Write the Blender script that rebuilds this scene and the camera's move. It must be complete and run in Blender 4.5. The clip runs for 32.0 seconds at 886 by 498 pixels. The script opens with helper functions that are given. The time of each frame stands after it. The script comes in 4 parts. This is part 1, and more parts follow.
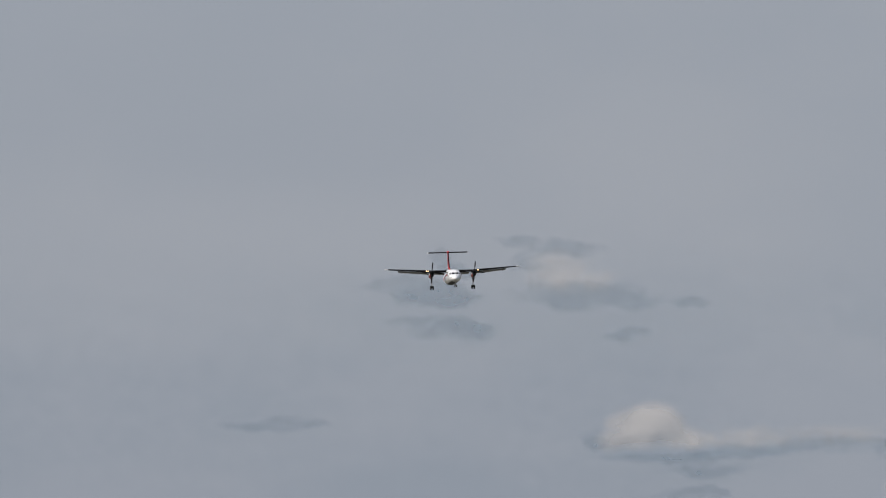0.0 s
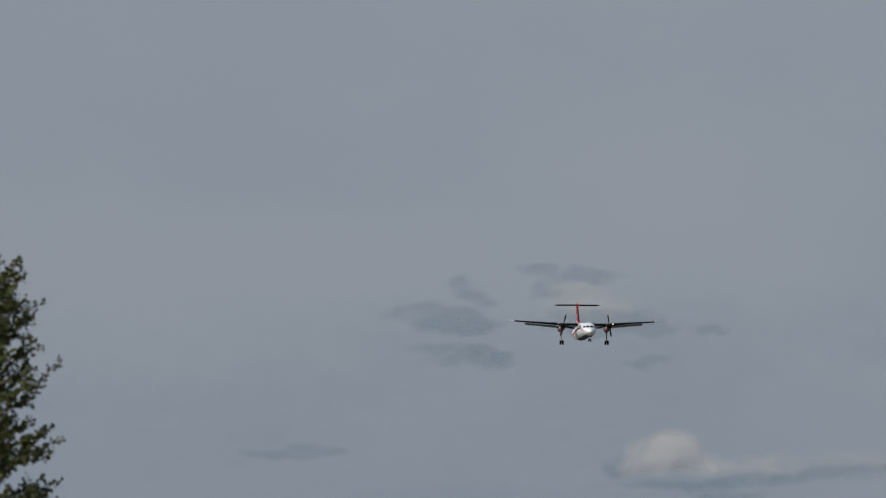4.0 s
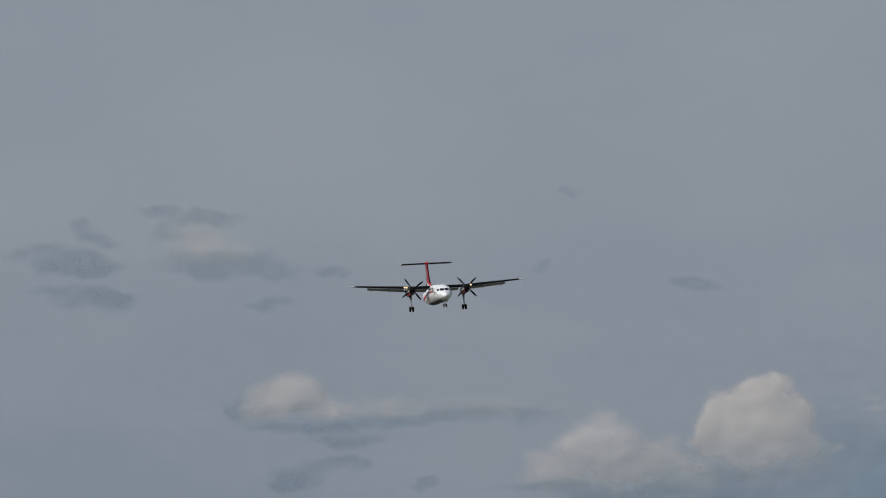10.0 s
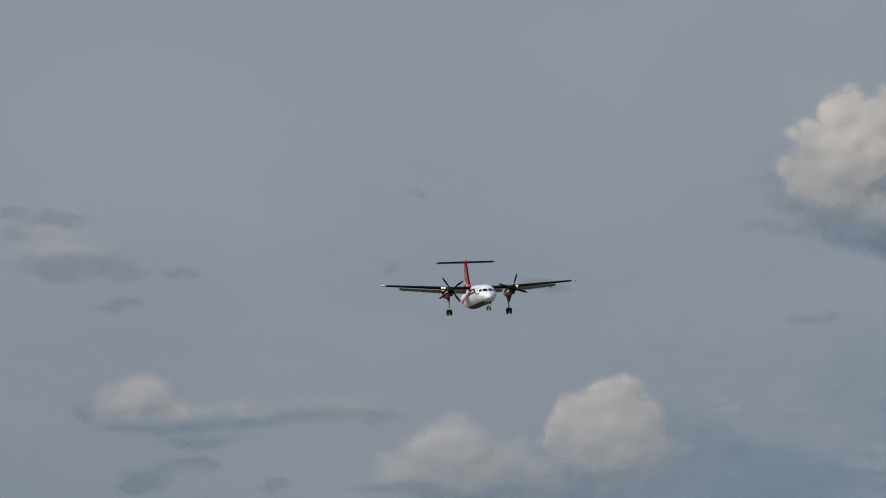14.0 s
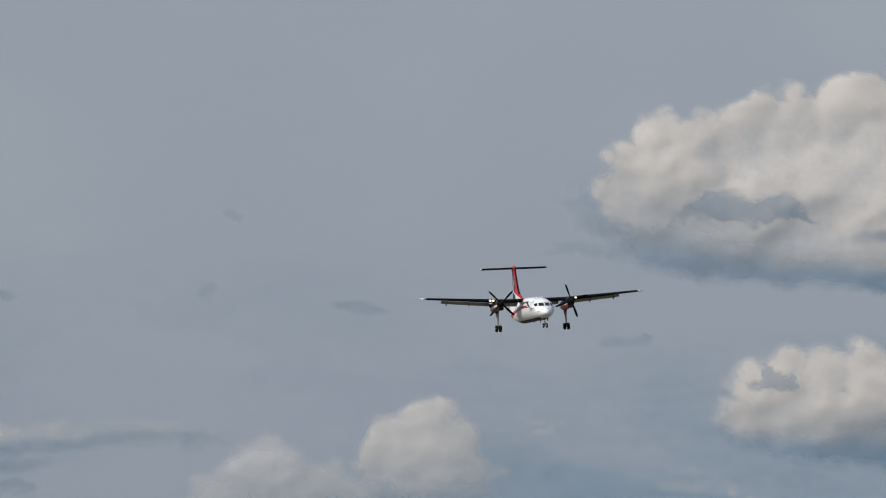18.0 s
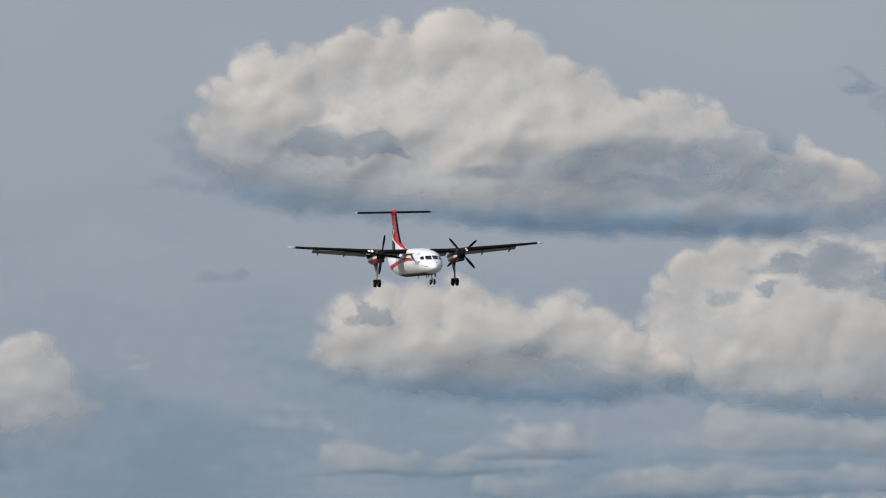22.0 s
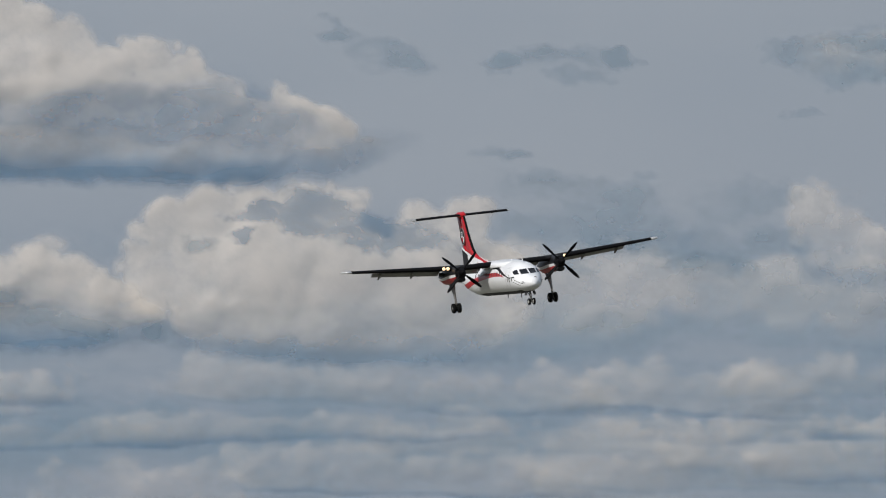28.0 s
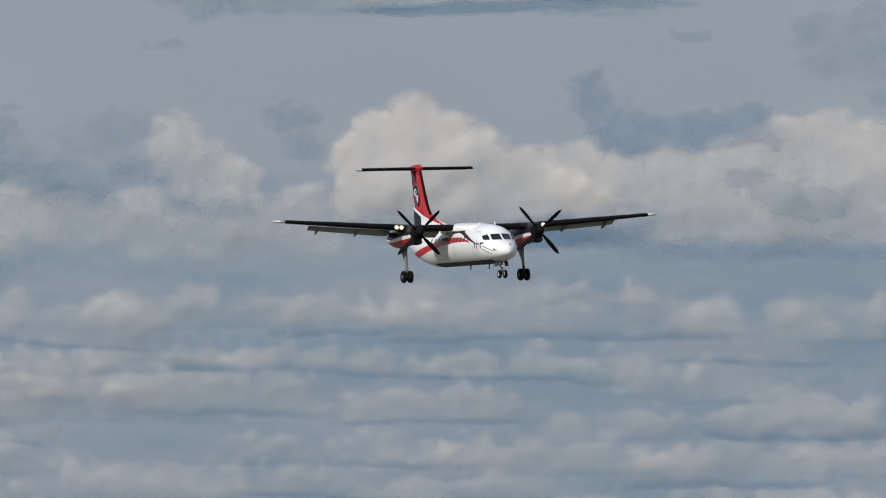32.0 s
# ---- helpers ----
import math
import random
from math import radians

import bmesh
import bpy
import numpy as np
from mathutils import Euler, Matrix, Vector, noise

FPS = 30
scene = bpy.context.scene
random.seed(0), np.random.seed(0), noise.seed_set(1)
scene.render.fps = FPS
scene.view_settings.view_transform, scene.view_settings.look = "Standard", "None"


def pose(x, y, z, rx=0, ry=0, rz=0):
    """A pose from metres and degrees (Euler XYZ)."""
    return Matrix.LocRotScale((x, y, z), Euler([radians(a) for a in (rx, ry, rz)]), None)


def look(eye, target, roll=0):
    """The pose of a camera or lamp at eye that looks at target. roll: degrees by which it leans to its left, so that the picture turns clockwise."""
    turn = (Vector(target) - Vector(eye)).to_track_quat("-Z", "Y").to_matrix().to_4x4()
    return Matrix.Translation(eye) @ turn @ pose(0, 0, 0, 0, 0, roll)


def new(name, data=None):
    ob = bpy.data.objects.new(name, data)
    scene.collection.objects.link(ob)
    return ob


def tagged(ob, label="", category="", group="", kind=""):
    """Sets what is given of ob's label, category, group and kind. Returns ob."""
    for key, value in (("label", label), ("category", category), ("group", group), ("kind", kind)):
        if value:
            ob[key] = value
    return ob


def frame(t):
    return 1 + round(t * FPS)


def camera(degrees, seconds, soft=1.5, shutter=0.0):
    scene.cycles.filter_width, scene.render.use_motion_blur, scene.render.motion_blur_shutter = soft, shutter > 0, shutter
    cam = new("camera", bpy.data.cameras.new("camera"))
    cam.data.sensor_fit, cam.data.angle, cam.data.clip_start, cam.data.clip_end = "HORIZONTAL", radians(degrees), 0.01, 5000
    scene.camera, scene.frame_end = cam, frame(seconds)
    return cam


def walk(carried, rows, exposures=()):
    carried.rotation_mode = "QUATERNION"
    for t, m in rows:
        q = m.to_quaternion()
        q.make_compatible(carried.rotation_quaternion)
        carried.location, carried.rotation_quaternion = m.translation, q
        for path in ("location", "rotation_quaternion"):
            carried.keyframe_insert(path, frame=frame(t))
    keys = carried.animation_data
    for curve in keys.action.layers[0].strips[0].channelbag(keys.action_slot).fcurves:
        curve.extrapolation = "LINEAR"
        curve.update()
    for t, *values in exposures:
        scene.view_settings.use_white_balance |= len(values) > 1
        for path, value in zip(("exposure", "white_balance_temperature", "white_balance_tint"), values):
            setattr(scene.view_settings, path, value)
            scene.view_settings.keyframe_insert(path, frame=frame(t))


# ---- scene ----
EYE = (0.0, 0.0, 1.6)
F = 22000.0          # one sky unit is 1/F radians
U0, VH = 2400.0, 1521.0   # sky units: straight ahead, and the horizon


def heading(az, el):
    a, e = radians(az), radians(el)
    return Vector((math.sin(a) * math.cos(e), math.cos(a) * math.cos(e), math.sin(e)))


def sky_way(u, v):
    """The way from the camera to a place of the sky, in sky units."""
    return heading(math.degrees((u - U0) / F), math.degrees((VH - v) / F))


# ---- camera: held by hand on the field, it follows the aircraft with a long lens ----
cam = camera(4.0823, 32.0, soft=1.1)
cam.data.dof.use_dof, cam.data.dof.focus_distance, cam.data.dof.aperture_fstop = True, 1600.0, 42.0
LENS_ROWS = [  # seconds, sidestep in metres, degrees to the right of north, degrees up
    (0, 0.165, -4.2184, 2.8149),
    (0.5, 0.165, -4.174, 2.7991),
    (1, 0.165, -4.1327, 2.8003),
    (1.5, 0.165, -4.0924, 2.843),
    (2, 0.16, -4.197, 2.9488),
    (2.5, 0.15, -4.2854, 3.0393),
    (3, 0.13, -4.3278, 3.0229),
    (3.5, 0.075, -4.3558, 3.005),
    (4, 0, -4.3082, 2.9425),
    (4.5, 0, -4.2232, 2.9088),
    (6.5, -0.475, -3.456, 2.7153),
    (7, -0.5, -3.3543, 2.698),
    (7.5, -0.5, -3.2205, 2.7165),
    (8, -0.444, -3.0799, 2.7214),
    (8.5, -0.389, -2.8828, 2.6481),
    (9, -0.333, -2.782, 2.5787),
    (9.5, -0.278, -2.6691, 2.6111),
    (10, -0.222, -2.5568, 2.6771),
    (10.5, -0.167, -2.4901, 2.6401),
    (11, -0.111, -2.47, 2.6056),
    (11.5, -0.056, -2.4691, 2.5984),
    (12, 0, -2.5379, 2.7125),
    (12.5, 0, -2.4831, 2.7286),
    (13, 0, -2.3163, 2.7645),
    (13.5, 0, -2.2334, 2.7631),
    (14, 0, -1.8676, 2.6837),
    (14.5, 0, -1.6019, 2.6457),
    (15, 0, -1.235, 2.8198),
    (15.5, 0, -1.041, 2.726),
    (17.5, 0, -1.1043, 2.7687),
    (18, 0, -1.0133, 2.7865),
    (18.5, 0, -0.75, 2.6594),
    (19, 0, -0.6106, 2.6409),
    (19.5, 0, -0.3902, 2.6099),
    (20, 0, -0.2045, 2.5939),
    (20.5, 0, 0.0473, 2.5549),
    (21, 0, 0.2236, 2.5213),
    (21.5, 0, 0.4955, 2.4983),
    (22, 0, 0.8502, 2.4886),
    (22.5, 0, 1.1512, 2.4519),
    (23, 0, 1.3786, 2.4246),
    (23.5, 0, 1.4572, 2.4228),
    (24, 0, 1.6486, 2.4341),
    (24.5, 0, 1.8155, 2.4368),
    (25, 0, 2.0475, 2.3774),
    (25.5, 0, 2.2233, 2.3235),
    (27.5, 0, 2.9648, 2.2376),
    (28, 0, 3.2646, 2.2434),
    (28.5, 0, 3.7812, 2.2833),
    (29, 0, 4.1204, 2.2463),
    (29.5, 0, 4.3269, 2.189),
    (30, 0, 4.7779, 2.107),
    (30.5, 0, 5.1675, 1.961),
    (31, 0, 5.6922, 1.9044),
    (31.5, 0, 6.0108, 1.8614),
    (32, 0, 6.2055, 1.9268),
]
EXPOSURES = [  # seconds, stops, white balance
    (0.0, 0.12, 6750, 13), (1.0, 0.02, 6670, 12), (2.0, -0.16, 6520, 10), (4.0, -0.18, 6500, 10), (10.0, -0.18, 6500, 10), (15.0, -0.12, 6500, 10), (17.5, 0.02, 6500, 10), (18.5, 0.04, 6500, 10), (20.0, 0.02, 6500, 10), (20.5, 0.08, 6500, 10), (21.0, 0.16, 6500, 10), (22.0, 0.15, 6500, 10), (25.5, 0.13, 6500, 10), (28.0, -0.01, 6500, 10), (32.0, 0.03, 6500, 10),
]
def stand(side, az, el):
    eye = Vector(EYE) + Vector((side, 0, 0))
    return look(eye, eye + heading(az, el) * 100)


walk(cam, [(t, stand(side, az, el)) for t, side, az, el in LENS_ROWS], EXPOSURES)

scene.cycles.transparent_max_bounces = 24

# ---- daylight: hazy sky, sun behind the camera and to its left ----
SUN_AZ, SUN_EL = -132.0, 33.0     # compass degrees, height
world = bpy.data.worlds.new("sky")
scene.world = world
world.use_nodes = True
wn, wl = world.node_tree.nodes, world.node_tree.links
wn.clear()
sky = wn.new("ShaderNodeTexSky")
sky.sky_type, sky.sun_disc = "NISHITA", False
sky.sun_elevation, sky.sun_rotation = radians(SUN_EL), radians(SUN_AZ)
sky.air_density, sky.dust_density = 1.0, 3.0
scaled = wn.new("ShaderNodeVectorMath")
scaled.operation = "SCALE"
scaled.inputs["Scale"].default_value = 0.06
haze = wn.new("ShaderNodeMix")
haze.data_type = "RGBA"
haze.inputs["Factor"].default_value = 0.8
haze.inputs["B"].default_value = (0.31, 0.355, 0.425, 1)
back, out = wn.new("ShaderNodeBackground"), wn.new("ShaderNodeOutputWorld")
wl.new(sky.outputs["Color"], scaled.inputs[0])
wl.new(scaled.outputs[0], haze.inputs["A"])
wl.new(haze.outputs["Result"], back.inputs["Color"])
wl.new(back.outputs[0], out.inputs[0])

sun = new("sun", bpy.data.lights.new("sun", "SUN"))
sun.data.energy, sun.data.angle, sun.data.color = 3.25, radians(0.6), (1.0, 0.96, 0.9)
sun.matrix_world = look(heading(SUN_AZ, SUN_EL) * 100, (0, 0, 0))


# ---- materials ----
def material(name, color, rough=0.5, metal=0.0, shine=0.5, vary=0.06, size=1.0, bump=0.0, coat=0.0, glow=None):
    m = bpy.data.materials.new(name)
    m.use_nodes = True
    n, l = m.node_tree.nodes, m.node_tree.links
    b = n["Principled BSDF"]
    b.inputs["Metallic"].default_value = metal
    b.inputs["Specular IOR Level"].default_value = shine
    b.inputs["Coat Weight"].default_value = coat
    at = n.new("ShaderNodeTexCoord")
    fine, broad = n.new("ShaderNodeTexNoise"), n.new("ShaderNodeTexNoise")
    fine.inputs["Scale"].default_value, fine.inputs["Detail"].default_value = 9.0 / size, 6
    broad.inputs["Scale"].default_value, broad.inputs["Detail"].default_value = 0.9 / size, 3
    both = n.new("ShaderNodeMath")
    both.operation = "ADD"
    l.new(at.outputs["Object"], fine.inputs["Vector"])
    l.new(at.outputs["Object"], broad.inputs["Vector"])
    l.new(fine.outputs["Fac"], both.inputs[0])
    l.new(broad.outputs["Fac"], both.inputs[1])
    tone = n.new("ShaderNodeMapRange")
    tone.inputs["From Min"].default_value, tone.inputs["From Max"].default_value = 0.6, 1.4
    tone.inputs["To Min"].default_value, tone.inputs["To Max"].default_value = 1 - vary, 1 + vary
    l.new(both.outputs[0], tone.inputs["Value"])
    col = n.new("ShaderNodeVectorMath")
    col.operation = "SCALE"
    col.inputs[0].default_value = color
    l.new(tone.outputs[0], col.inputs["Scale"])
    l.new(col.outputs[0], b.inputs["Base Color"])
    gloss = n.new("ShaderNodeMapRange")
    gloss.inputs["To Min"].default_value, gloss.inputs["To Max"].default_value = max(0.02, rough - 0.08), min(1, rough + 0.08)
    l.new(fine.outputs["Fac"], gloss.inputs["Value"])
    l.new(gloss.outputs[0], b.inputs["Roughness"])
    if bump:
        bp = n.new("ShaderNodeBump")
        bp.inputs["Strength"].default_value, bp.inputs["Distance"].default_value = bump, 0.02 * size
        l.new(fine.outputs["Fac"], bp.inputs["Height"])
        l.new(bp.outputs[0], b.inputs["Normal"])
    if glow:
        b.inputs["Emission Color"].default_value, b.inputs["Emission Strength"].default_value = (*glow[:3], 1), glow[3]
    return m


WHITE = material("white aircraft paint", (0.86, 0.875, 0.9), 0.3, vary=0.04, coat=0.3)
RED = material("red aircraft paint", (0.46, 0.012, 0.02), 0.35, shine=0.3, vary=0.08, coat=0.1)
CHARCOAL = material("charcoal aircraft paint", (0.012, 0.012, 0.014), 0.4, shine=0.2, vary=0.15)
HUBGREY = material("dark grey wheel hub", (0.02, 0.02, 0.02), 0.6, vary=0.2)
# the sky's reflection is put into the pane's base colour
PANE = material("cabin pane tinted by reflected sky", (0.16, 0.12, 0.13), 0.15, vary=0.2)
GREY = material("grey aircraft paint", (0.25, 0.248, 0.245), 0.5, vary=0.15)
# shade below the hull is put into this grey
BELLY = material("belly grey darkened as shade", (0.05, 0.05, 0.055), 0.6, shine=0.2, vary=0.25)
# near black: the shade under wing and tailplane put into their colour
WINGGREY = material("wing grey darkened as shade", (0.013, 0.013, 0.014), 0.6, shine=0.12, vary=0.2)
BOOT = material("black rubber ice boot", (0.005, 0.005, 0.006), 0.7, shine=0.08, vary=0.2)
BLADE = material("black composite blade", (0.004, 0.004, 0.005), 0.6, shine=0.08, vary=0.2)
TYRE = material("black tyre rubber", (0.006, 0.006, 0.006), 0.85, shine=0.1, vary=0.2)
RIM = material("white painted wheel rim", (0.6, 0.6, 0.58), 0.4, vary=0.1)
STEEL = material("grey painted gear steel", (0.22, 0.21, 0.2), 0.4, metal=0.4, vary=0.15)
CHROME = material("bright steel", (0.75, 0.75, 0.76), 0.18, metal=1.0, vary=0.05)
GLASS = material("dark cockpit glass", (0.008, 0.009, 0.012), 0.08, vary=0.1)
SILVER = material("polished tip metal", (0.8, 0.8, 0.8), 0.3, metal=0.6, vary=0.05)
BLACKHOLE = material("near-black intake", (0.008, 0.008, 0.008), 0.9, vary=0.3)
LAMP = material("lit landing lamp", (0.3, 0.2, 0.1), 0.5, glow=(1.0, 0.68, 0.36, 1.9))
BARK = material("grey-brown bark", (0.11, 0.085, 0.06), 0.9, vary=0.4, size=0.2, bump=0.6)
GRASS = material("dry mown grass", (0.12, 0.115, 0.085), 0.95, vary=0.4, size=6.0, bump=0.5)


def leaf_material(name, color):
    m = material(name, color, 0.45, vary=0.35, size=0.12)
    n, l = m.node_tree.nodes, m.node_tree.links
    b = n["Principled BSDF"]
    geo = n.new("ShaderNodeNewGeometry")
    hsv = n.new("ShaderNodeHueSaturation")
    rng = n.new("ShaderNodeMapRange")
    rng.inputs["To Min"].default_value, rng.inputs["To Max"].default_value = 0.55, 1.5
    l.new(geo.outputs["Random Per Island"], rng.inputs["Value"])
    l.new(rng.outputs[0], hsv.inputs["Value"])
    l.new(b.inputs["Base Color"].links[0].from_socket, hsv.inputs["Color"])
    l.new(hsv.outputs[0], b.inputs["Base Color"])
    thin = n.new("ShaderNodeBsdfTranslucent")
    l.new(hsv.outputs[0], thin.inputs["Color"])
    mix = n.new("ShaderNodeMixShader")
    mix.inputs[0].default_value = 0.3
    l.new(b.outputs[0], mix.inputs[1])
    l.new(thin.outputs[0], mix.inputs[2])
    l.new(mix.outputs[0], n["Material Output"].inputs["Surface"])
    return m


LEAF = leaf_material("green leaf", (0.075, 0.085, 0.022))


def cloud_material(name, color, most):
    """Scattering droplets of one tint: opaque by the cover stored on the mesh, with finely frayed edges; most puts the
    dimming by haze into the opacity.
    """
    m = bpy.data.materials.new(name)
    m.use_nodes = True
    n, l = m.node_tree.nodes, m.node_tree.links
    n.remove(n["Principled BSDF"])
    dens = n.new("ShaderNodeAttribute")
    dens.attribute_name = "cover"
    at = n.new("ShaderNodeTexCoord")
    noi = n.new("ShaderNodeTexNoise")
    noi.inputs["Scale"].default_value, noi.inputs["Detail"].default_value, noi.inputs["Roughness"].default_value = 0.13, 7, 0.64
    l.new(at.outputs["Object"], noi.inputs["Vector"])
    def maths(kind, a, b):
        node = n.new("ShaderNodeMath")
        node.operation = kind
        for k, q in enumerate((a, b)):
            if isinstance(q, (int, float)):
                node.inputs[k].default_value = q
            else:
                l.new(q, node.inputs[k])
        return node.outputs[0]
    cover = dens.outputs["Fac"]
    edge = maths("MULTIPLY", cover, maths("SUBTRACT", 1.0, cover))
    ragged = maths("MULTIPLY", edge, maths("SUBTRACT", noi.outputs["Fac"], 0.5))
    held = n.new("ShaderNodeClamp")
    l.new(maths("ADD", cover, maths("MULTIPLY", ragged, 2.8)), held.inputs["Value"])
    opaque = maths("MULTIPLY", held.outputs[0], most)
    dif, tra, clear, m1, m2 = (n.new(k) for k in ("ShaderNodeBsdfDiffuse", "ShaderNodeBsdfTranslucent", "ShaderNodeBsdfTransparent", "ShaderNodeMixShader", "ShaderNodeMixShader"))
    dif.inputs["Color"].default_value = tra.inputs["Color"].default_value = (*color, 1)
    m1.inputs[0].default_value = 0.3
    l.new(dif.outputs[0], m1.inputs[1])
    l.new(tra.outputs[0], m1.inputs[2])
    l.new(opaque, m2.inputs[0])
    l.new(clear.outputs[0], m2.inputs[1])
    l.new(m1.outputs[0], m2.inputs[2])
    l.new(m2.outputs[0], n["Material Output"].inputs["Surface"])
    return m


# cream: warm hazy sunlight put into the colour; opacity stands for distance haze
CLOUD = cloud_material("bright cumulus", (0.88, 0.8, 0.72), 0.68)
MIDCLOUD = cloud_material("softly lit cumulus", (0.88, 0.8, 0.72), 0.52)
WIDECLOUD = cloud_material("broad bright cumulus", (0.88, 0.8, 0.72), 0.62)
HAZYCLOUD = cloud_material("hazy cumulus", (0.88, 0.8, 0.72), 0.43)
FAINT = cloud_material("half dissolved cloud", (0.88, 0.8, 0.72), 0.35)
LOWCLOUD = cloud_material("low hazy cloud", (0.88, 0.8, 0.72), 0.27)
# shade and haze put into bluish copies of the cream cloud
LOWSHADE = cloud_material("low haze and shade tint", (0.33, 0.68, 0.95), 0.3)
DARKSCUD = cloud_material("thick scud with shade tint", (0.28, 0.55, 0.86), 0.52)
SCUD = cloud_material("frayed scud with shade tint", (0.45, 0.68, 0.88), 0.46)
DARKBELLY = cloud_material("thick cloud shade tint", (0.39, 0.62, 0.9), 0.68)
HAZEBELLY = cloud_material("hazy cloud shade tint", (0.39, 0.63, 0.92), 0.5)
LOWBASE = cloud_material("faint base shade tint", (0.28, 0.55, 0.9), 0.34)
LOWBELLY = cloud_material("faint blue shade tint", (0.33, 0.64, 0.92), 0.27)


# tints for added sheets: one lightens the open sky, one dims it
SKYVEIL = cloud_material("sky-lightening sheet", (0.88, 0.86, 0.84), 0.09)
SKYHAZE = cloud_material("faint bluish haze", (0.33, 0.68, 0.95), 0.15)
# shade-tinted layers, lower front and base, for each sunlit material
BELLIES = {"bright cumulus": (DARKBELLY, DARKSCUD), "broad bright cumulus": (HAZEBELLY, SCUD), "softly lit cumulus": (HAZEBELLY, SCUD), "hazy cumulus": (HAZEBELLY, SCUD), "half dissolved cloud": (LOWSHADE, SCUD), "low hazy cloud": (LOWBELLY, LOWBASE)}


# ---- small mesh helpers ----
def part(name, bm, mat, parent=None, label="", smooth=True):
    """Links a bmesh as one mesh object, under its thing where one is given."""
    bmesh.ops.recalc_face_normals(bm, faces=bm.faces)
    me = bpy.data.meshes.new(name)
    bm.to_mesh(me)
    bm.free()
    for p in me.polygons:
        p.use_smooth = smooth
    me.materials.append(mat)
    ob = new(name, me)
    ob.parent = parent
    if label:
        ob["label"] = label
    return ob


def loft(rings, closed=True, ends=True):
    """A skin over rings of points."""
    bm = bmesh.new()
    rows = [[bm.verts.new(p) for p in ring] for ring in rings]
    n = len(rows[0])
    for a, b in zip(rows, rows[1:]):
        for i in range(n if closed else n - 1):
            j = (i + 1) % n
            bm.faces.new((a[i], a[j], b[j], b[i]))
    if ends and closed:
        bm.faces.new(rows[0])
        bm.faces.new(rows[-1][::-1])
    return bm


def tube(points, radii, n=10):
    """A round bar along points."""
    pts = [Vector(p) for p in points]
    rings = []
    for i, p in enumerate(pts):
        way = (pts[min(i + 1, len(pts) - 1)] - pts[max(i - 1, 0)]).normalized()
        side = way.orthogonal().normalized()
        up = way.cross(side)
        r = radii[i] if isinstance(radii, (list, tuple)) else radii
        rings.append([p + (side * math.cos(2 * math.pi * k / n) + up * math.sin(2 * math.pi * k / n)) * r for k in range(n)])
    return loft(rings)


def disc_wheel(center, r, w, inner, n=28):
    """A wheel profile turned about the y axis: a tyre ring with rounded shoulders, or a dished rim."""
    prof = [(inner, -w * 0.42), (r * 0.86, -w * 0.5), (r * 0.97, -w * 0.34), (r, -w * 0.12), (r, w * 0.12), (r * 0.97, w * 0.34), (r * 0.86, w * 0.5), (inner, w * 0.42)]
    bm = bmesh.new()
    rows = [[bm.verts.new((center[0] + q * math.cos(2 * math.pi * k / n), center[1] + y, center[2] + q * math.sin(2 * math.pi * k / n))) for q, y in prof] for k in range(n)]
    for k in range(n):
        a, b = rows[k], rows[(k + 1) % n]
        for i in range(len(prof)):
            j = (i + 1) % len(prof)
            bm.faces.new((a[i], a[j], b[j], b[i]))
    return bm


def foil(le, te, z, thick, n=14, camber=0.02):
    """One rib of a wing: (x, z) points round the section, nose first, over the top and back below."""
    chord = le - te
    top, low = [], []
    for i in range(n + 1):
        s = 0.5 - 0.5 * math.cos(math.pi * i / n)
        y = 5 * (0.2969 * math.sqrt(s) - 0.126 * s - 0.3516 * s * s + 0.2843 * s ** 3 - 0.1036 * s ** 4)
        c = camber * chord * 4 * s * (1 - s)
        top.append((le - s * chord, z + c + y * thick))
        low.append((le - s * chord, z + c - y * thick))
    return top + low[-2:0:-1]


def lerp(a, b, s):
    return a + (b - a) * s


def ease(xs, ys, x):
    """Monotone smooth curve through a few stations."""
    if x <= xs[0]:
        return ys[0]
    for i in range(len(xs) - 1):
        if x <= xs[i + 1]:
            h = xs[i + 1] - xs[i]
            s = (x - xs[i]) / h
            def slope(k):
                if k == 0 or k == len(xs) - 1:
                    return (ys[min(k + 1, len(xs) - 1)] - ys[max(k - 1, 0)]) / (xs[min(k + 1, len(xs) - 1)] - xs[max(k - 1, 0)])
                a, b = (ys[k] - ys[k - 1]) / (xs[k] - xs[k - 1]), (ys[k + 1] - ys[k]) / (xs[k + 1] - xs[k])
                return 0 if a * b <= 0 else 2 * a * b / (a + b)
            m0, m1 = slope(i) * h, slope(i + 1) * h
            return (2 * s ** 3 - 3 * s * s + 1) * ys[i] + (s ** 3 - 2 * s * s + s) * m0 + (3 * s * s - 2 * s ** 3) * ys[i + 1] + (s ** 3 - s * s) * m1
    return ys[-1]


# ---- ground: one sheet of grass to the horizon ----
def ground():
    bm = bmesh.new()
    bmesh.ops.create_grid(bm, x_segments=60, y_segments=60, size=6000)
    for v in bm.verts:
        v.co.z = -0.02 + 0.25 * noise.noise(v.co / 900.0) * min(1, v.co.length / 500)
    ob = part("ground", bm, GRASS)
    return tagged(ob, "flat mown grass field reaching the horizon", "ground", kind="structure")


ground()


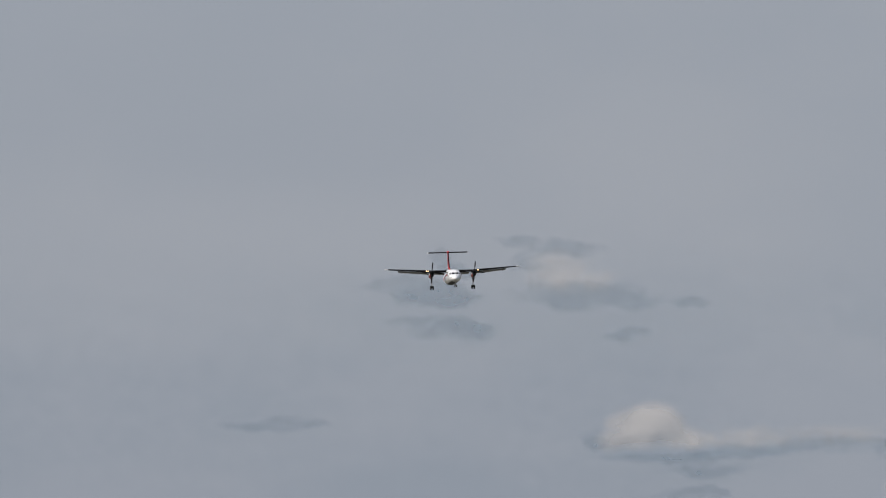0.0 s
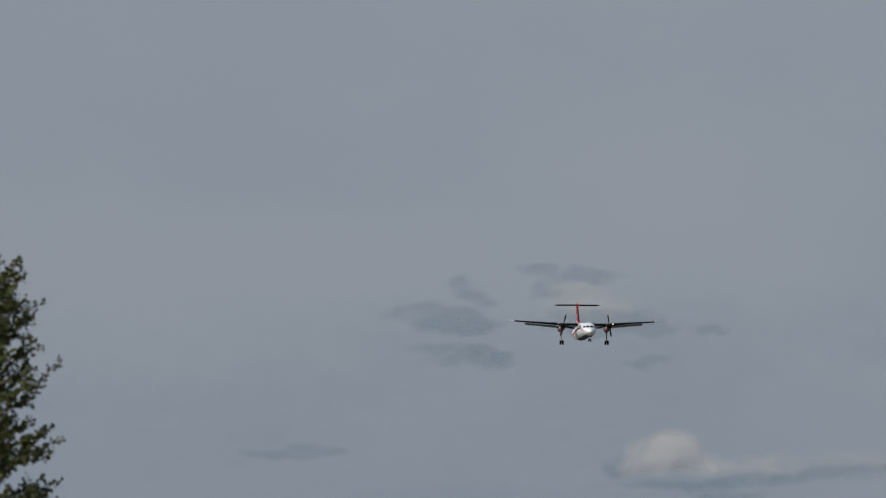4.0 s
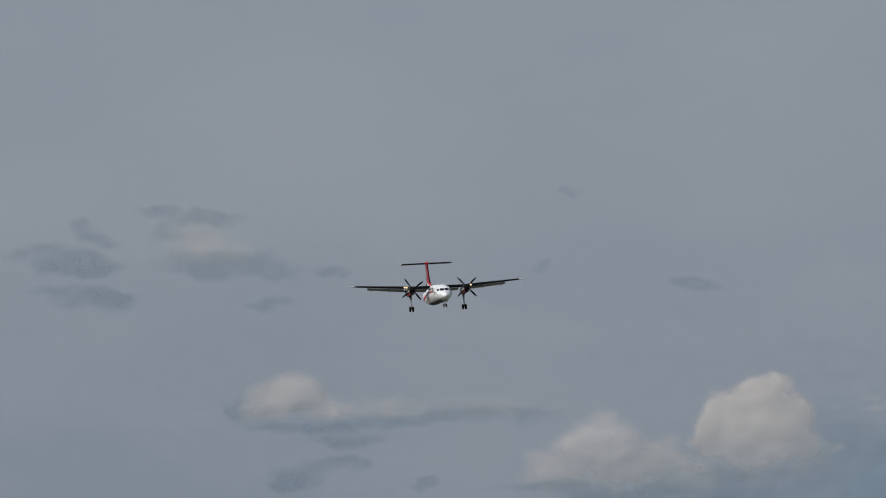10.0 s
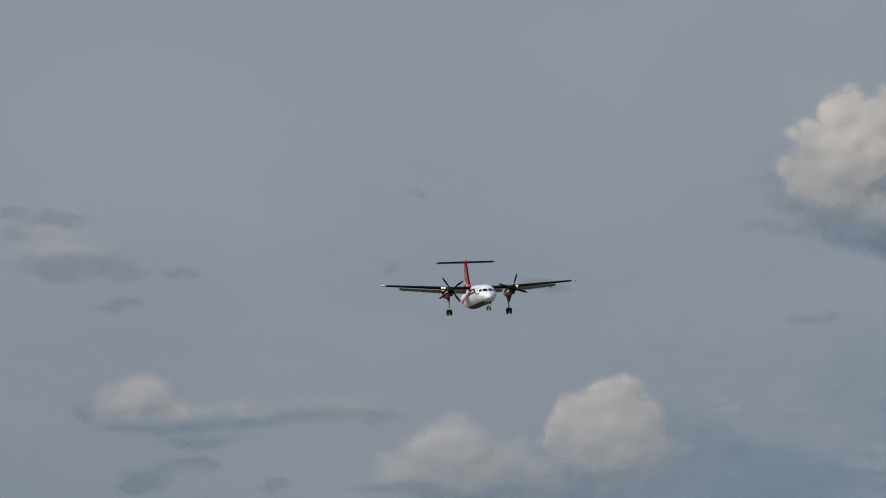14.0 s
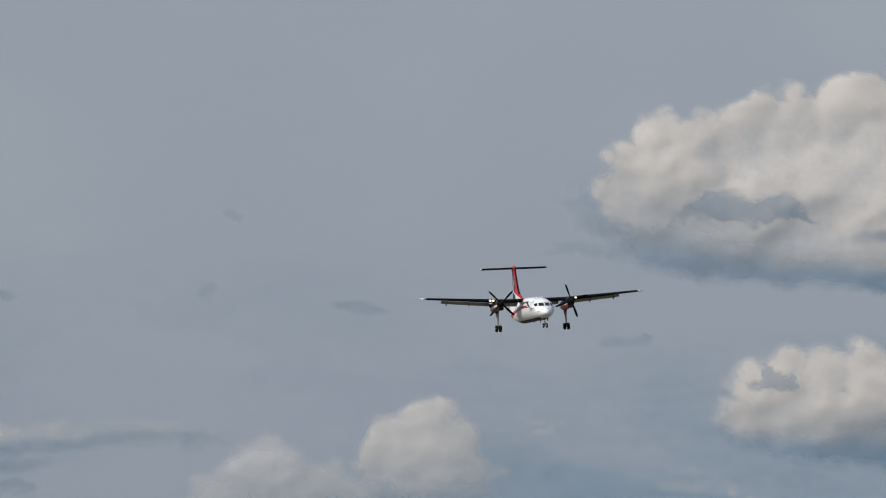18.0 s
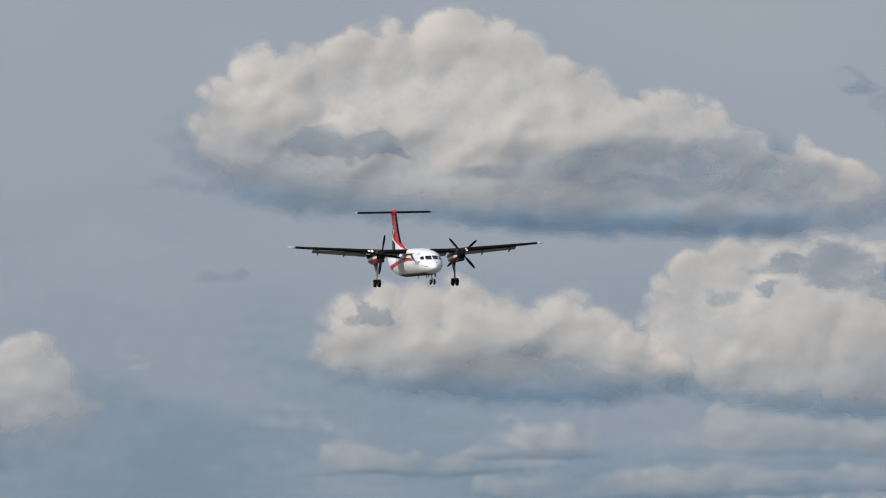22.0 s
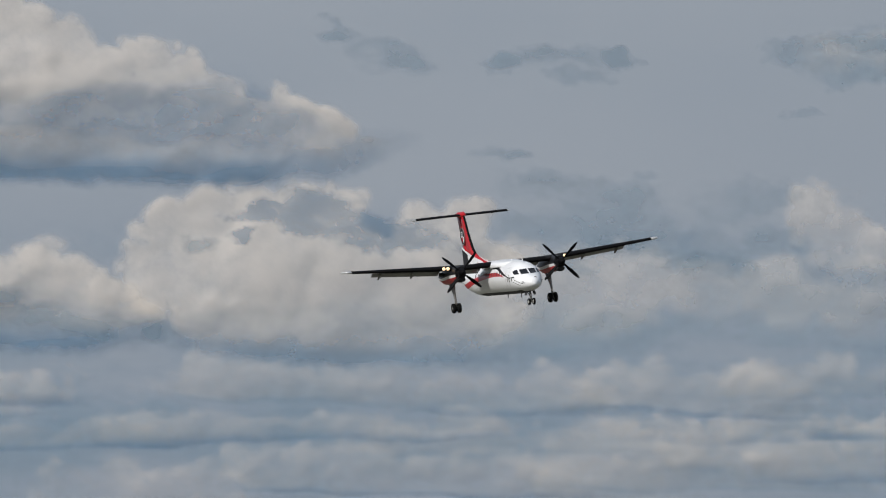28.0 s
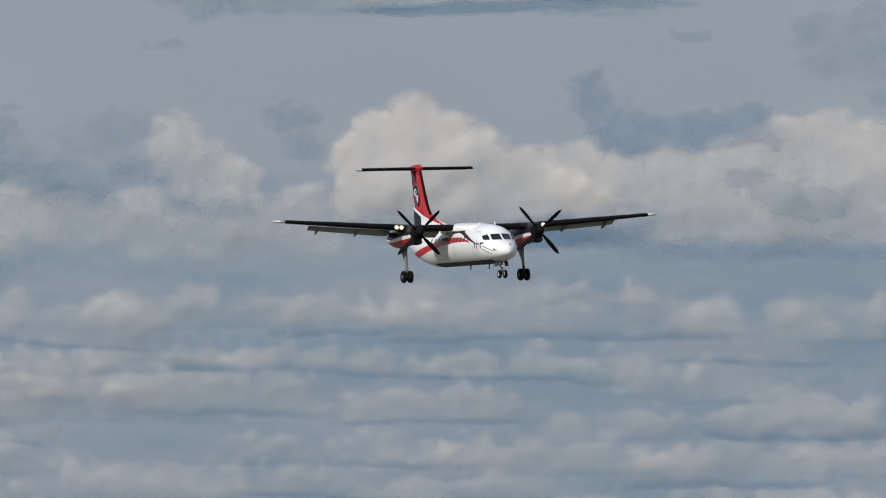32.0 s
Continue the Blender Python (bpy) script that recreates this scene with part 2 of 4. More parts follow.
# ---- the aircraft: a high-wing twin turboprop, gear down; x forward, y to its left, z up ----
NOSE = 9.4
ST = (0.0, 0.05, 0.2, 0.5, 1.0, 1.5, 2.0, 2.5, 3.2, 4.2, 14.0, 16.0, 18.0, 20.0, 21.5, 22.25)
TOP = (-0.58, -0.38, -0.2, -0.02, 0.17, 0.4, 0.74, 1.0, 1.17, 1.25, 1.25, 1.27, 1.27, 1.2, 1.05, 0.92)
LOW = (-0.58, -0.75, -0.87, -0.99, -1.11, -1.19, -1.24, -1.28, -1.31, -1.33, -1.33, -1.12, -0.72, -0.14, 0.38, 0.7)
WID = (0.0, 0.22, 0.4, 0.64, 0.88, 1.04, 1.15, 1.24, 1.31, 1.345, 1.345, 1.27, 1.03, 0.66, 0.33, 0.1)


def hull(x, a, lift=0.0):
    """A point of the fuselage skin: station x, angle a from the top towards the aircraft's right (-y)."""
    s = NOSE - x
    top, low, w = ease(ST, TOP, s), ease(ST, LOW, s), ease(ST, WID, s)
    h = (top - low) / 2
    return Vector((x, -(w + lift) * math.sin(a), (top + low) / 2 + (h + lift) * math.cos(a)))


def hull_angle(x, z):
    """The angle at which the skin passes height z."""
    s = NOSE - x
    top, low = ease(ST, TOP, s), ease(ST, LOW, s)
    return math.acos(max(-1, min(1, (z - (top + low) / 2) / max(0.01, (top - low) / 2))))


def hull_front(y, z, lift):
    """The point of the forward skin at the cross position (y, z)."""
    lo, hi = 0.3, 4.2
    for _ in range(40):
        s = (lo + hi) / 2
        top, low, w = ease(ST, TOP, s), ease(ST, LOW, s), ease(ST, WID, s)
        if (y / w) ** 2 + ((z - (top + low) / 2) / ((top - low) / 2)) ** 2 > 1:
            lo = s
        else:
            hi = s
    return Vector((NOSE - s + lift, y * (1 + lift * 0.6), z + lift * 0.4))


def hull_patch(xs, upper, lower, side, lift, n=6):
    """A thin shell on the skin between two height lines along stations xs. side +1: the aircraft's right."""
    rows = []
    for x in xs:
        a0, a1 = hull_angle(x, upper(x)), hull_angle(x, lower(x))
        rows.append([hull(x, side * lerp(a0, a1, k / n), lift) for k in range(n + 1)])
    bm = bmesh.new()
    grid = [[bm.verts.new(p) for p in r] for r in rows]
    for a, b in zip(grid, grid[1:]):
        for i in range(n):
            bm.faces.new((a[i], a[i + 1], b[i + 1], b[i]))
    return bm


def steps(a, b, n):
    return [lerp(a, b, i / n) for i in range(n + 1)]


def line(*knots):
    """Height line through (x, z) knots."""
    k = sorted(knots)
    return lambda x: ease([p[0] for p in k], [p[1] for p in k], x)


def fuselage(plane):
    xs = [NOSE - s for s in [0.0, 0.03, 0.08, 0.15, 0.25, 0.4] + steps(0.6, 4.4, 20) + steps(5.0, 14.0, 12) + steps(14.5, 22.25, 20)]
    body = part("fuselage", loft([[hull(x, 2 * math.pi * k / 48) for k in range(48)] for x in xs]), WHITE, plane, "glossy white fuselage with rounded nose")
    # belly panel: shading under the hull painted as a darker grey
    bm = bmesh.new()
    xs = steps(7.7, -4.2, 40)
    grid = [[bm.verts.new(hull(x, lerp(math.pi * 0.8, math.pi * 1.2, k / 10), 0.003)) for k in range(11)] for x in xs]
    for a, b in zip(grid, grid[1:]):
        for i in range(10):
            bm.faces.new((a[i], a[i + 1], b[i + 1], b[i]))
    part("belly", bm, BELLY, body, "dark grey underside with its shade painted in")
    for side in (1, -1):
        part("stripe", hull_patch(steps(5.3, -9.0, 60), line((5.3, 0.1), (4.3, 0.3), (2.5, 0.46), (0.0, 0.44), (-3.0, 0.2), (-6.0, -0.16), (-9.0, -0.42)),
             line((5.3, 0.05), (4.3, 0.16), (2.5, 0.16), (0.0, 0.04), (-2.0, -0.1), (-4.0, -0.32), (-6.0, -0.56), (-9.0, -0.7)), side, 0.008, 16), RED, body, "red cheatline sweeping up to the nose")
        part("pinstripe", hull_patch(steps(6.4, 0.6, 30), line((6.4, 0.05), (5.4, 0.33), (4.3, 0.6), (2.5, 0.92), (0.6, 1.0)), line((6.4, 0.0), (5.4, 0.17), (4.3, 0.4), (2.5, 0.74), (0.6, 0.84)), side, 0.009), CHARCOAL, body, "black line above the cheatline")
        for z0, x0, x1 in ((-0.2, 7.5, 8.7), (-0.36, 7.3, 8.4)):
            part("nose_line", hull_patch(steps(x0, x1, 14), lambda x: z0 + 0.02 - (x - x0) * 0.3, lambda x: z0 - 0.02 - (x - x0) * 0.3, side, 0.007), CHARCOAL, body)
        # a name beside the nose that cannot be read: plain bars
        for x0, x1, z0, z1 in ((6.2, 6.5, -0.32, 0.06), (6.62, 6.98, -0.32, 0.02), (7.1, 7.5, -0.32, 0.04)):
            part("lettering_bar", hull_patch(steps(x0, x1, 3), lambda x: z1, lambda x: z1 - 0.09, side, 0.012, 2), CHARCOAL, body)
            part("lettering_bar", hull_patch(steps(x0, x0 + 0.11, 2), lambda x: z1, lambda x: z0, side, 0.013, 2), CHARCOAL, body)
        # cockpit glass: a front pane and a side pane a side, set in white posts
        for name, y0, y1, z0, z1, drop in (("windscreen", 0.055, 0.63, 0.19, 0.58, 0.03), ("side_window", 0.74, 1.04, 0.19, 0.55, 0.12)):
            bm = bmesh.new()
            grid = [[bm.verts.new(hull_front(side * -lerp(y0, y1, j / 8), lerp(z0, z1 - drop * (j / 8) ** 2, i / 6), 0.012)) for j in range(9)] for i in range(7)]
            for a, b in zip(grid, grid[1:]):
                for j in range(8):
                    bm.faces.new((a[j], a[j + 1], b[j + 1], b[j]))
            part(name, bm, GLASS, body, "dark cockpit pane")
        for i in range(11):
            x = 4.9 - i * 0.79
            part("cabin_window", hull_patch(steps(x, x - 0.24, 4), lambda q: 0.5, lambda q: 0.2, side, 0.012, 4), PANE, body)
        part("passenger_door" if side < 0 else "service_door", hull_patch(steps(6.55, 5.8, 3), lambda q: 0.75, lambda q: 0.72, side, 0.012, 2), GREY, body)
        part("door_seam", hull_patch(steps(6.57, 6.54, 1), lambda q: 0.75, lambda q: -0.75, side, 0.012, 8), GREY, body)
        part("door_seam", hull_patch(steps(5.82, 5.79, 1), lambda q: 0.75, lambda q: -0.75, side, 0.012, 8), GREY, body)
        # pitot and vane by the nose
        part("pitot_tube", tube([hull(8.75, side * 1.45, 0.0), hull(8.75, side * 1.45, 0.1), hull(8.95, side * 1.45, 0.16)], 0.03, 8), BOOT, body)
    bm = bmesh.new()
    grid = [[bm.verts.new(hull_front(y, z, 0.008)) for y in (0.12, 0.18, 0.24, 0.3)] for z in (-0.2, -0.15, -0.1)]
    for r0, r1 in zip(grid, grid[1:]):
        for j in range(3):
            bm.faces.new((r0[j], r0[j + 1], r1[j + 1], r1[j]))
    part("nose_latch", bm, CHARCOAL, body)
    for x, h, low in ((6.6, 0.2, False), (3.4, 0.24, False), (5.2, 0.34, True), (1.2, 0.3, True)):
        z = -1.31 if low else 1.18
        k = -1 if low else 1
        bm = loft([[(x + c * (0.16 - 0.05 * t) - 0.12 * t, w * (1 - 0.5 * t), z + k * h * t) for c, w in ((1, 0), (0, 0.022), (-1, 0), (0, -0.022))] for t in (0, 0.5, 1)])
        part("blade_antenna", bm, BELLY if low else WHITE, body)
    # fairing over the wing joint
    rings = []
    for x, w, h in ((4.6, 0.5, 0.3), (3.8, 0.9, 0.36), (2.9, 1.12, 0.43), (2.0, 1.24, 0.49), (1.2, 1.27, 0.51), (-1.0, 1.25, 0.5), (-2.2, 1.0, 0.44), (-3.4, 0.4, 0.34)):
        rings.append([Vector((x, w * math.copysign(abs(math.cos(a)) ** 0.75, math.cos(a)), 0.92 + h * (math.sin(a) ** 0.6 if math.sin(a) > 0 else -0.1))) for a in [2 * math.pi * k / 32 for k in range(32)]])
    part("wing_fairing", loft(rings), WHITE, body, "white roof fairing over the wing joint")


def wing_le(y):
    return 1.5 if y < 4.2 else lerp(1.5, 0.66, (y - 4.2) / 8.75)


def wing_te(y):
    return -1.42 if y < 4.2 else lerp(-1.42, -0.6, (y - 4.2) / 8.75)


def wing_z(y):
    return 1.1 + max(0, y - 3.6) * math.tan(radians(4.1))


def wing_rib(y, side, lo=0.0, hi=1.0):
    th = lerp(0.42, 0.19, max(0, y - 4.2) / 8.75)
    return [Vector((x, side * y, z)) for x, z in foil(wing_le(y), wing_te(y), wing_z(y), th)]


def wing(plane, side):
    ys = [0.0, 1.5, 3.0, 4.2] + steps(5.0, 12.25, 10)
    w = part("wing", loft([wing_rib(y, side) for y in ys]), WINGGREY, plane, "long straight high wing with flaps lowered")
    # rounded bright tip with a lens
    rings = []
    for y, k in ((12.25, 1.0), (12.6, 0.95), (12.86, 0.74), (12.95, 0.35)):
        rib = wing_rib(12.25, side)
        mid = Vector((0.03, side * 12.25, wing_z(12.25)))
        rings.append([Vector((mid.x + (p.x - mid.x) * k - (1 - k) * 0.2, side * y, wing_z(y) + (p.z - mid.z) * k)) for p in rib])
    part("wing_tip", loft(rings), SILVER, w, "bright metal wing tip")
    # rubber boot wrapped round the leading edge, inboard and outboard of the nacelle
    for y0, y1 in ((1.2, 3.45), (4.75, 12.2)):
        rings = []
        for y in steps(y0, y1, 8):
            th = lerp(0.42, 0.19, max(0, y - 4.2) / 8.75)
            sec = foil(wing_le(y) + 0.012, wing_te(y), wing_z(y), th + 0.022)
            keep = sec[-6:] + sec[:5]
            rings.append([Vector((x, side * y, z)) for x, z in keep])
        part("ice_boot", loft(rings, closed=False, ends=False), BOOT, w, "black rubber boot on the leading edge")
    # flaps, lowered and slid back, each with a rounded nose
    for y0, y1, ch in ((1.4, 3.35, 1.1), (4.75, 10.3, 0.95)):
        rings = []
        for y in steps(y0, y1, 6):
            x0, z0 = wing_te(y) + 0.4, wing_z(y) - 0.13
            c = lerp(ch, ch * 0.75, (y - y0) / (y1 - y0))
            rib = foil(0, -c, 0, 0.13, 8)
            ca, sa = math.cos(radians(22)), math.sin(radians(22))
            rings.append([Vector((x0 + x * ca + z * sa * -1, side * y, z0 + x * sa + z * ca)) for x, z in rib])
        part("flap", loft(rings), GREY, w, "grey lowered flap")
    part("aileron", loft([[Vector((x, side * y, z)) for x, z in foil(wing_te(y) + 0.42, wing_te(y) - 0.04, wing_z(y) - 0.01, 0.1, 6)] for y in (10.4, 11.3, 12.15)]), WINGGREY, w)
    for y in (7.0, 9.7):
        z = wing_z(y)
        x = wing_te(y)
        part("flap_fairing", loft([[Vector((x + dx, side * y + 0.07 * r * math.cos(2 * math.pi * k / 10), z - dz + 0.17 * r * math.sin(2 * math.pi * k / 10))) for k in range(10)]
             for dx, dz, r in ((0.95, 0.14, 0.1), (0.6, 0.24, 0.75), (0.2, 0.34, 0.95), (-0.2, 0.47, 0.85), (-0.5, 0.58, 0.3))]), GREY, w)
    for y in ((4.86,) if side > 0 else (4.7, 5.02)):
        x, z = wing_le(y), wing_z(y) + 0.02
        part("lamp_housing", tube([(x - 0.12, side * y, z), (x + 0.05, side * y, z)], 0.135, 16), SILVER, w)
        part("landing_lamp", tube([(x + 0.05, side * y, z), (x + 0.075, side * y, z)], [0.125, 0.11], 16), LAMP, w, "lit warm-white landing lamp")
    part("static_wick", tube([(wing_te(12.0), side * 12.0, wing_z(12.0)), (wing_te(12.0) - 0.2, side * 12.0, wing_z(12.0))], 0.012, 5), BOOT, w)


HUB = (3.1, 4.05, 0.82)


def nacelle_ring(x, side, lift=0.0, n=28, a0=0.0, a1=2 * math.pi):
    zt = ease((-3.7, -2.9, -1.4, 1.0, 2.4, 2.8, 2.95), (0.62, 0.9, 1.1, 1.36, 1.3, 1.2, 1.1), x)
    zb = ease((-3.7, -2.9, -1.4, 1.0, 2.4, 2.8, 2.95), (0.5, 0.18, -0.08, 0.02, 0.16, 0.28, 0.42), x)
    w = ease((-3.7, -2.9, -1.4, 1.0, 2.4, 2.8, 2.95), (0.06, 0.33, 0.46, 0.48, 0.46, 0.4, 0.3), x)
    return [Vector((x, side * HUB[1] + (w + lift) * math.sin(a), (zt + zb) / 2 - ((zt - zb) / 2 + lift) * math.cos(a))) for a in [lerp(a0, a1, k / n) for k in range(n if a1 - a0 > 6.2 else n + 1)]]


def nacelle(plane, side):
    xs = [2.95, 2.9, 2.8, 2.6, 2.2] + steps(1.8, -3.3, 14) + [-3.55, -3.7]
    nac = part("nacelle", loft([nacelle_ring(x, side) for x in xs]), CHARCOAL, plane, "engine nacelle under the wing, charcoal with red and white bands")
    for band, mat, lo, hi in (("red_band", RED, 0.3, 1.15), ("white_band", WHITE, 1.15, 1.5)):
        for k in (1, -1):
            rows = [nacelle_ring(x, side, 0.006, 6, k * lo, k * hi) for x in steps(2.7, -3.2, 20)]
            part(band, loft(rows, closed=False, ends=False), mat, nac)
    part("cowl_lip", loft([nacelle_ring(x, side, 0.008) for x in (2.94, 2.8, 2.62)], ends=False), BOOT, nac)
    # chin intake below the spinner
    part("intake", loft([[Vector((x, side * HUB[1] + w * math.cos(2 * math.pi * k / 16), 0.24 + h * math.sin(2 * math.pi * k / 16))) for k in range(16)]
         for x, w, h in ((2.98, 0.2, 0.13), (2.9, 0.3, 0.2), (2.4, 0.33, 0.22), (1.6, 0.2, 0.1))]), BLACKHOLE, nac, "black air intake")
    part("exhaust", tube([(-0.6, side * (HUB[1] + 0.46), 0.75), (-1.3, side * (HUB[1] + 0.56), 0.78)], [0.15, 0.17], 14), BLACKHOLE, nac)


def propeller(plane, side):
    """Spinner with four blades; turns about its own x axis."""
    prof = [(0.62, 0.0), (0.6, 0.06), (0.5, 0.16), (0.34, 0.24), (0.12, 0.285), (-0.14, 0.3)]
    hub = part("propeller", loft([[Vector((x, r * math.cos(2 * math.pi * k / 24), r * math.sin(2 * math.pi * k / 24))) for k in range(24)] for x, r in ((p[0], max(p[1], 0.004)) for p in prof)]),
               BLADE, plane, "black four-blade propeller with black spinner")
    hub.location = (HUB[0], side * HUB[1], HUB[2])
    for i in range(4):
        rings = []
        for r, c, th, tw in ((0.2, 0.13, 0.12, 58), (0.45, 0.16, 0.1, 52), (0.75, 0.25, 0.07, 42), (1.1, 0.3, 0.05, 34), (1.45, 0.285, 0.04, 28), (1.75, 0.23, 0.03, 24), (1.93, 0.14, 0.022, 22), (1.98, 0.07, 0.012, 22)):
            t = radians(tw)
            ring = []
            for k in range(10):
                a = 2 * math.pi * k / 10
                y, x = math.cos(a) * c / 2, math.sin(a) * th / 2
                ring.append(Vector((x * math.cos(t) - y * math.sin(t), x * math.sin(t) + y * math.cos(t), r)))
            rings.append(ring)
        b = part("blade", loft(rings), BLADE, hub)
        b.rotation_euler = (math.pi / 2 * i, 0, 0)
    return hub


def fin_le(z):
    return ease((1.15, 1.5, 2.2, 3.0, 5.25), (-2.6, -4.9, -7.3, -8.15, -9.55), z)


def fin_te(z):
    return lerp(-10.3, -11.6, (z - 1.0) / 4.2)


def fin(plane):
    zs = [0.95, 1.15, 1.3, 1.5, 1.8, 2.1, 2.4, 2.8, 3.3, 4.0, 4.6, 5.2]
    def rib(z, le, te, th):
        return [Vector((x, y, z)) for x, y in foil(le, te, 0, th, 12, 0)]
    body = part("fin", loft([rib(z, fin_le(z), fin_te(z) + 0.9, lerp(0.36, 0.26, (z - 1) / 4.2) * min(1, 0.35 + (z - 0.9) * 0.7)) for z in zs]), RED, plane, "tall swept red fin with dorsal fillet")
    part("rudder", loft([rib(z, fin_te(z) + 1.0, fin_te(z), lerp(0.2, 0.15, (z - 1) / 4.2)) for z in (1.5, 2.5, 3.5, 4.5, 5.15)]), RED, body, "red rudder")
    part("rudder_trim", loft([rib(z, fin_te(z) + 0.42, fin_te(z) - 0.02, lerp(0.13, 0.1, (z - 1) / 4.2)) for z in (1.6, 2.4, 3.1, 3.8, 4.5, 5.15)]), CHARCOAL, body, "charcoal trailing strip")
    rows = []
    for z in steps(2.15, 5.1, 10):
        sec = foil(fin_le(z) + 0.02, fin_te(z) + 0.9, 0, lerp(0.36, 0.26, (z - 1) / 4.2) + 0.03, 14, 0)
        rows.append([Vector((x, y, z)) for x, y in sec[-2:] + sec[:3]])
    part("ice_boot", loft(rows, closed=False, ends=False), BOOT, body, "black rubber boot on the fin")
    # white sweep and charcoal patch at the fin's foot
    for side in (1, -1):
        rows, rows2 = [], []
        for i in range(17):
            s = i / 16
            x = lerp(-4.2, -10.35, s)
            z = 1.32 + 1.15 * s ** 1.7
            g = 0.03 + 0.13 * math.sin(math.pi * min(1, s * 1.15) ** 0.5)
            rows.append([Vector((x, side * -(0.235 - 0.0 * k), z - 0.16 + 0.28 * s * 0.9 + k)) for k in (0, g + 0.16)])
            rows2.append([Vector((x, side * -0.232, 1.0)), Vector((x, side * -0.232, z - 0.15 + 0.28 * s * 0.9))])
        part("white_sweep", loft(rows, closed=False, ends=False), WHITE, body)
        part("charcoal_patch", loft(rows2[12:], closed=False, ends=False), CHARCOAL, body)
        part("white_patch", loft(rows2[5:13], closed=False, ends=False), WHITE, body)
        # round emblem, drawn as plain shapes
        for name, r, y, mat, dx, dz, thin in (("emblem_ring", 0.68, 0.188, GREY, 0, 0, 0.9), ("emblem_disc", 0.64, 0.192, CHARCOAL, 0, 0, 0.9), ("emblem_shape", 0.36, 0.197, WHITE, -0.12, 0.1, 0.6),
                                              ("emblem_shape", 0.26, 0.198, WHITE, 0.25, -0.25, 0.5), ("emblem_shape", 0.2, 0.201, RED, -0.1, -0.22, 0.8), ("emblem_shape", 0.15, 0.202, CHARCOAL, -0.1, 0.18, 0.7)):
            bm = bmesh.new()
            n = 28
            rim = [bm.verts.new((-9.95 + dx + r * thin * math.cos(2 * math.pi * k / n), side * -y, 3.55 + dz + r * math.sin(2 * math.pi * k / n) + (0.25 * r * math.cos(4 * math.pi * k / n) if thin < 0.9 else 0))) for k in range(n)]
            inner = [bm.verts.new((v.co.x, side * -(y - 0.03), v.co.z)) for v in rim]
            bm.faces.new(rim)
            for k in range(n):
                bm.faces.new((rim[k], rim[(k + 1) % n], inner[(k + 1) % n], inner[k]))
            part(name, bm, mat, body, smooth=False)
    tail = part("tailplane", loft([[Vector((x, y, z)) for x, z in foil(lerp(-9.75, -10.05, abs(y) / 3.96), lerp(-11.75, -11.35, abs(y) / 3.96), 5.22, 0.17)] for y in steps(-3.78, 3.78, 12)]), WINGGREY, plane, "straight tailplane on top of the fin")
    for side in (1, -1):
        rows = []
        for y in steps(0.3, 3.72, 6):
            sec = foil(lerp(-9.75, -10.05, y / 3.96) + 0.012, lerp(-11.75, -11.35, y / 3.96), 5.22, 0.19)
            rows.append([Vector((x, side * y, z)) for x, z in sec[-6:] + sec[:6]])
        part("ice_boot", loft(rows, closed=False, ends=False), BOOT, tail, "black rubber boot on the tailplane")
        tip = [[Vector((-10.7 + (x + 10.7) * k, side * y, 5.22 + (z - 5.22) * k)) for x, z in foil(-10.05, -11.35, 5.22, 0.17)] for y, k in ((3.78, 1), (3.9, 0.8), (3.96, 0.45))]
        part("tail_tip", loft(tip), SILVER, tail)
        part("elevator", loft([[Vector((x, side * y, z)) for x, z in foil(-11.2, lerp(-11.85, -11.5, y / 3.9), 5.2, 0.1, 6, 0)] for y in (0.25, 2.0, 3.7)]), WINGGREY, tail)
    part("bullet_fairing", tube([(-9.15, 0, 5.25), (-9.35, 0, 5.26), (-9.8, 0, 5.28), (-11.0, 0, 5.27), (-12.0, 0, 5.24), (-12.3, 0, 5.22)], [0.03, 0.14, 0.23, 0.22, 0.1, 0.02], 16), RED, tail, "red fairing where tail and fin meet")


def main_gear(plane, side):
    y = side * 3.94
    leg = part("main_gear", tube([(-0.35, y, 0.1), (-0.25, y, -0.7), (-0.12, y, -1.3), (-0.09, y, -1.96)], [0.12, 0.11, 0.085, 0.075], 12), STEEL, plane, "long main landing gear leg, extended")
    part("drag_brace", tube([(-1.5, y, -0.02), (-0.9, y, -0.5), (-0.2, y, -1.1)], 0.05, 8), STEEL, leg)
    part("side_brace", tube([(-0.5, y - 0.18, 0.0), (-0.22, y, -0.95)], 0.045, 8), STEEL, leg)
    part("side_brace", tube([(-0.5, y + 0.18, 0.0), (-0.22, y, -0.95)], 0.045, 8), STEEL, leg)
    part("torque_link", tube([(-0.1, y, -1.2), (0.18, y, -1.5), (-0.05, y, -1.85)], 0.04, 8), STEEL, leg)
    part("oleo", tube([(-0.12, y, -1.25), (-0.09, y, -1.9)], 0.058, 12), CHROME, leg)
    part("axle", tube([(-0.09, y - 0.38, -1.96), (-0.09, y + 0.38, -1.96)], 0.06, 10), STEEL, leg)
    for k in (-1, 1):
        c = (-0.09, y + k * 0.215, -1.96)
        tyre = part("tyre", disc_wheel(c, 0.39, 0.27, 0.2), TYRE, leg)
        part("rim", disc_wheel(c, 0.205, 0.22, 0.03, 20), HUBGREY, tyre)


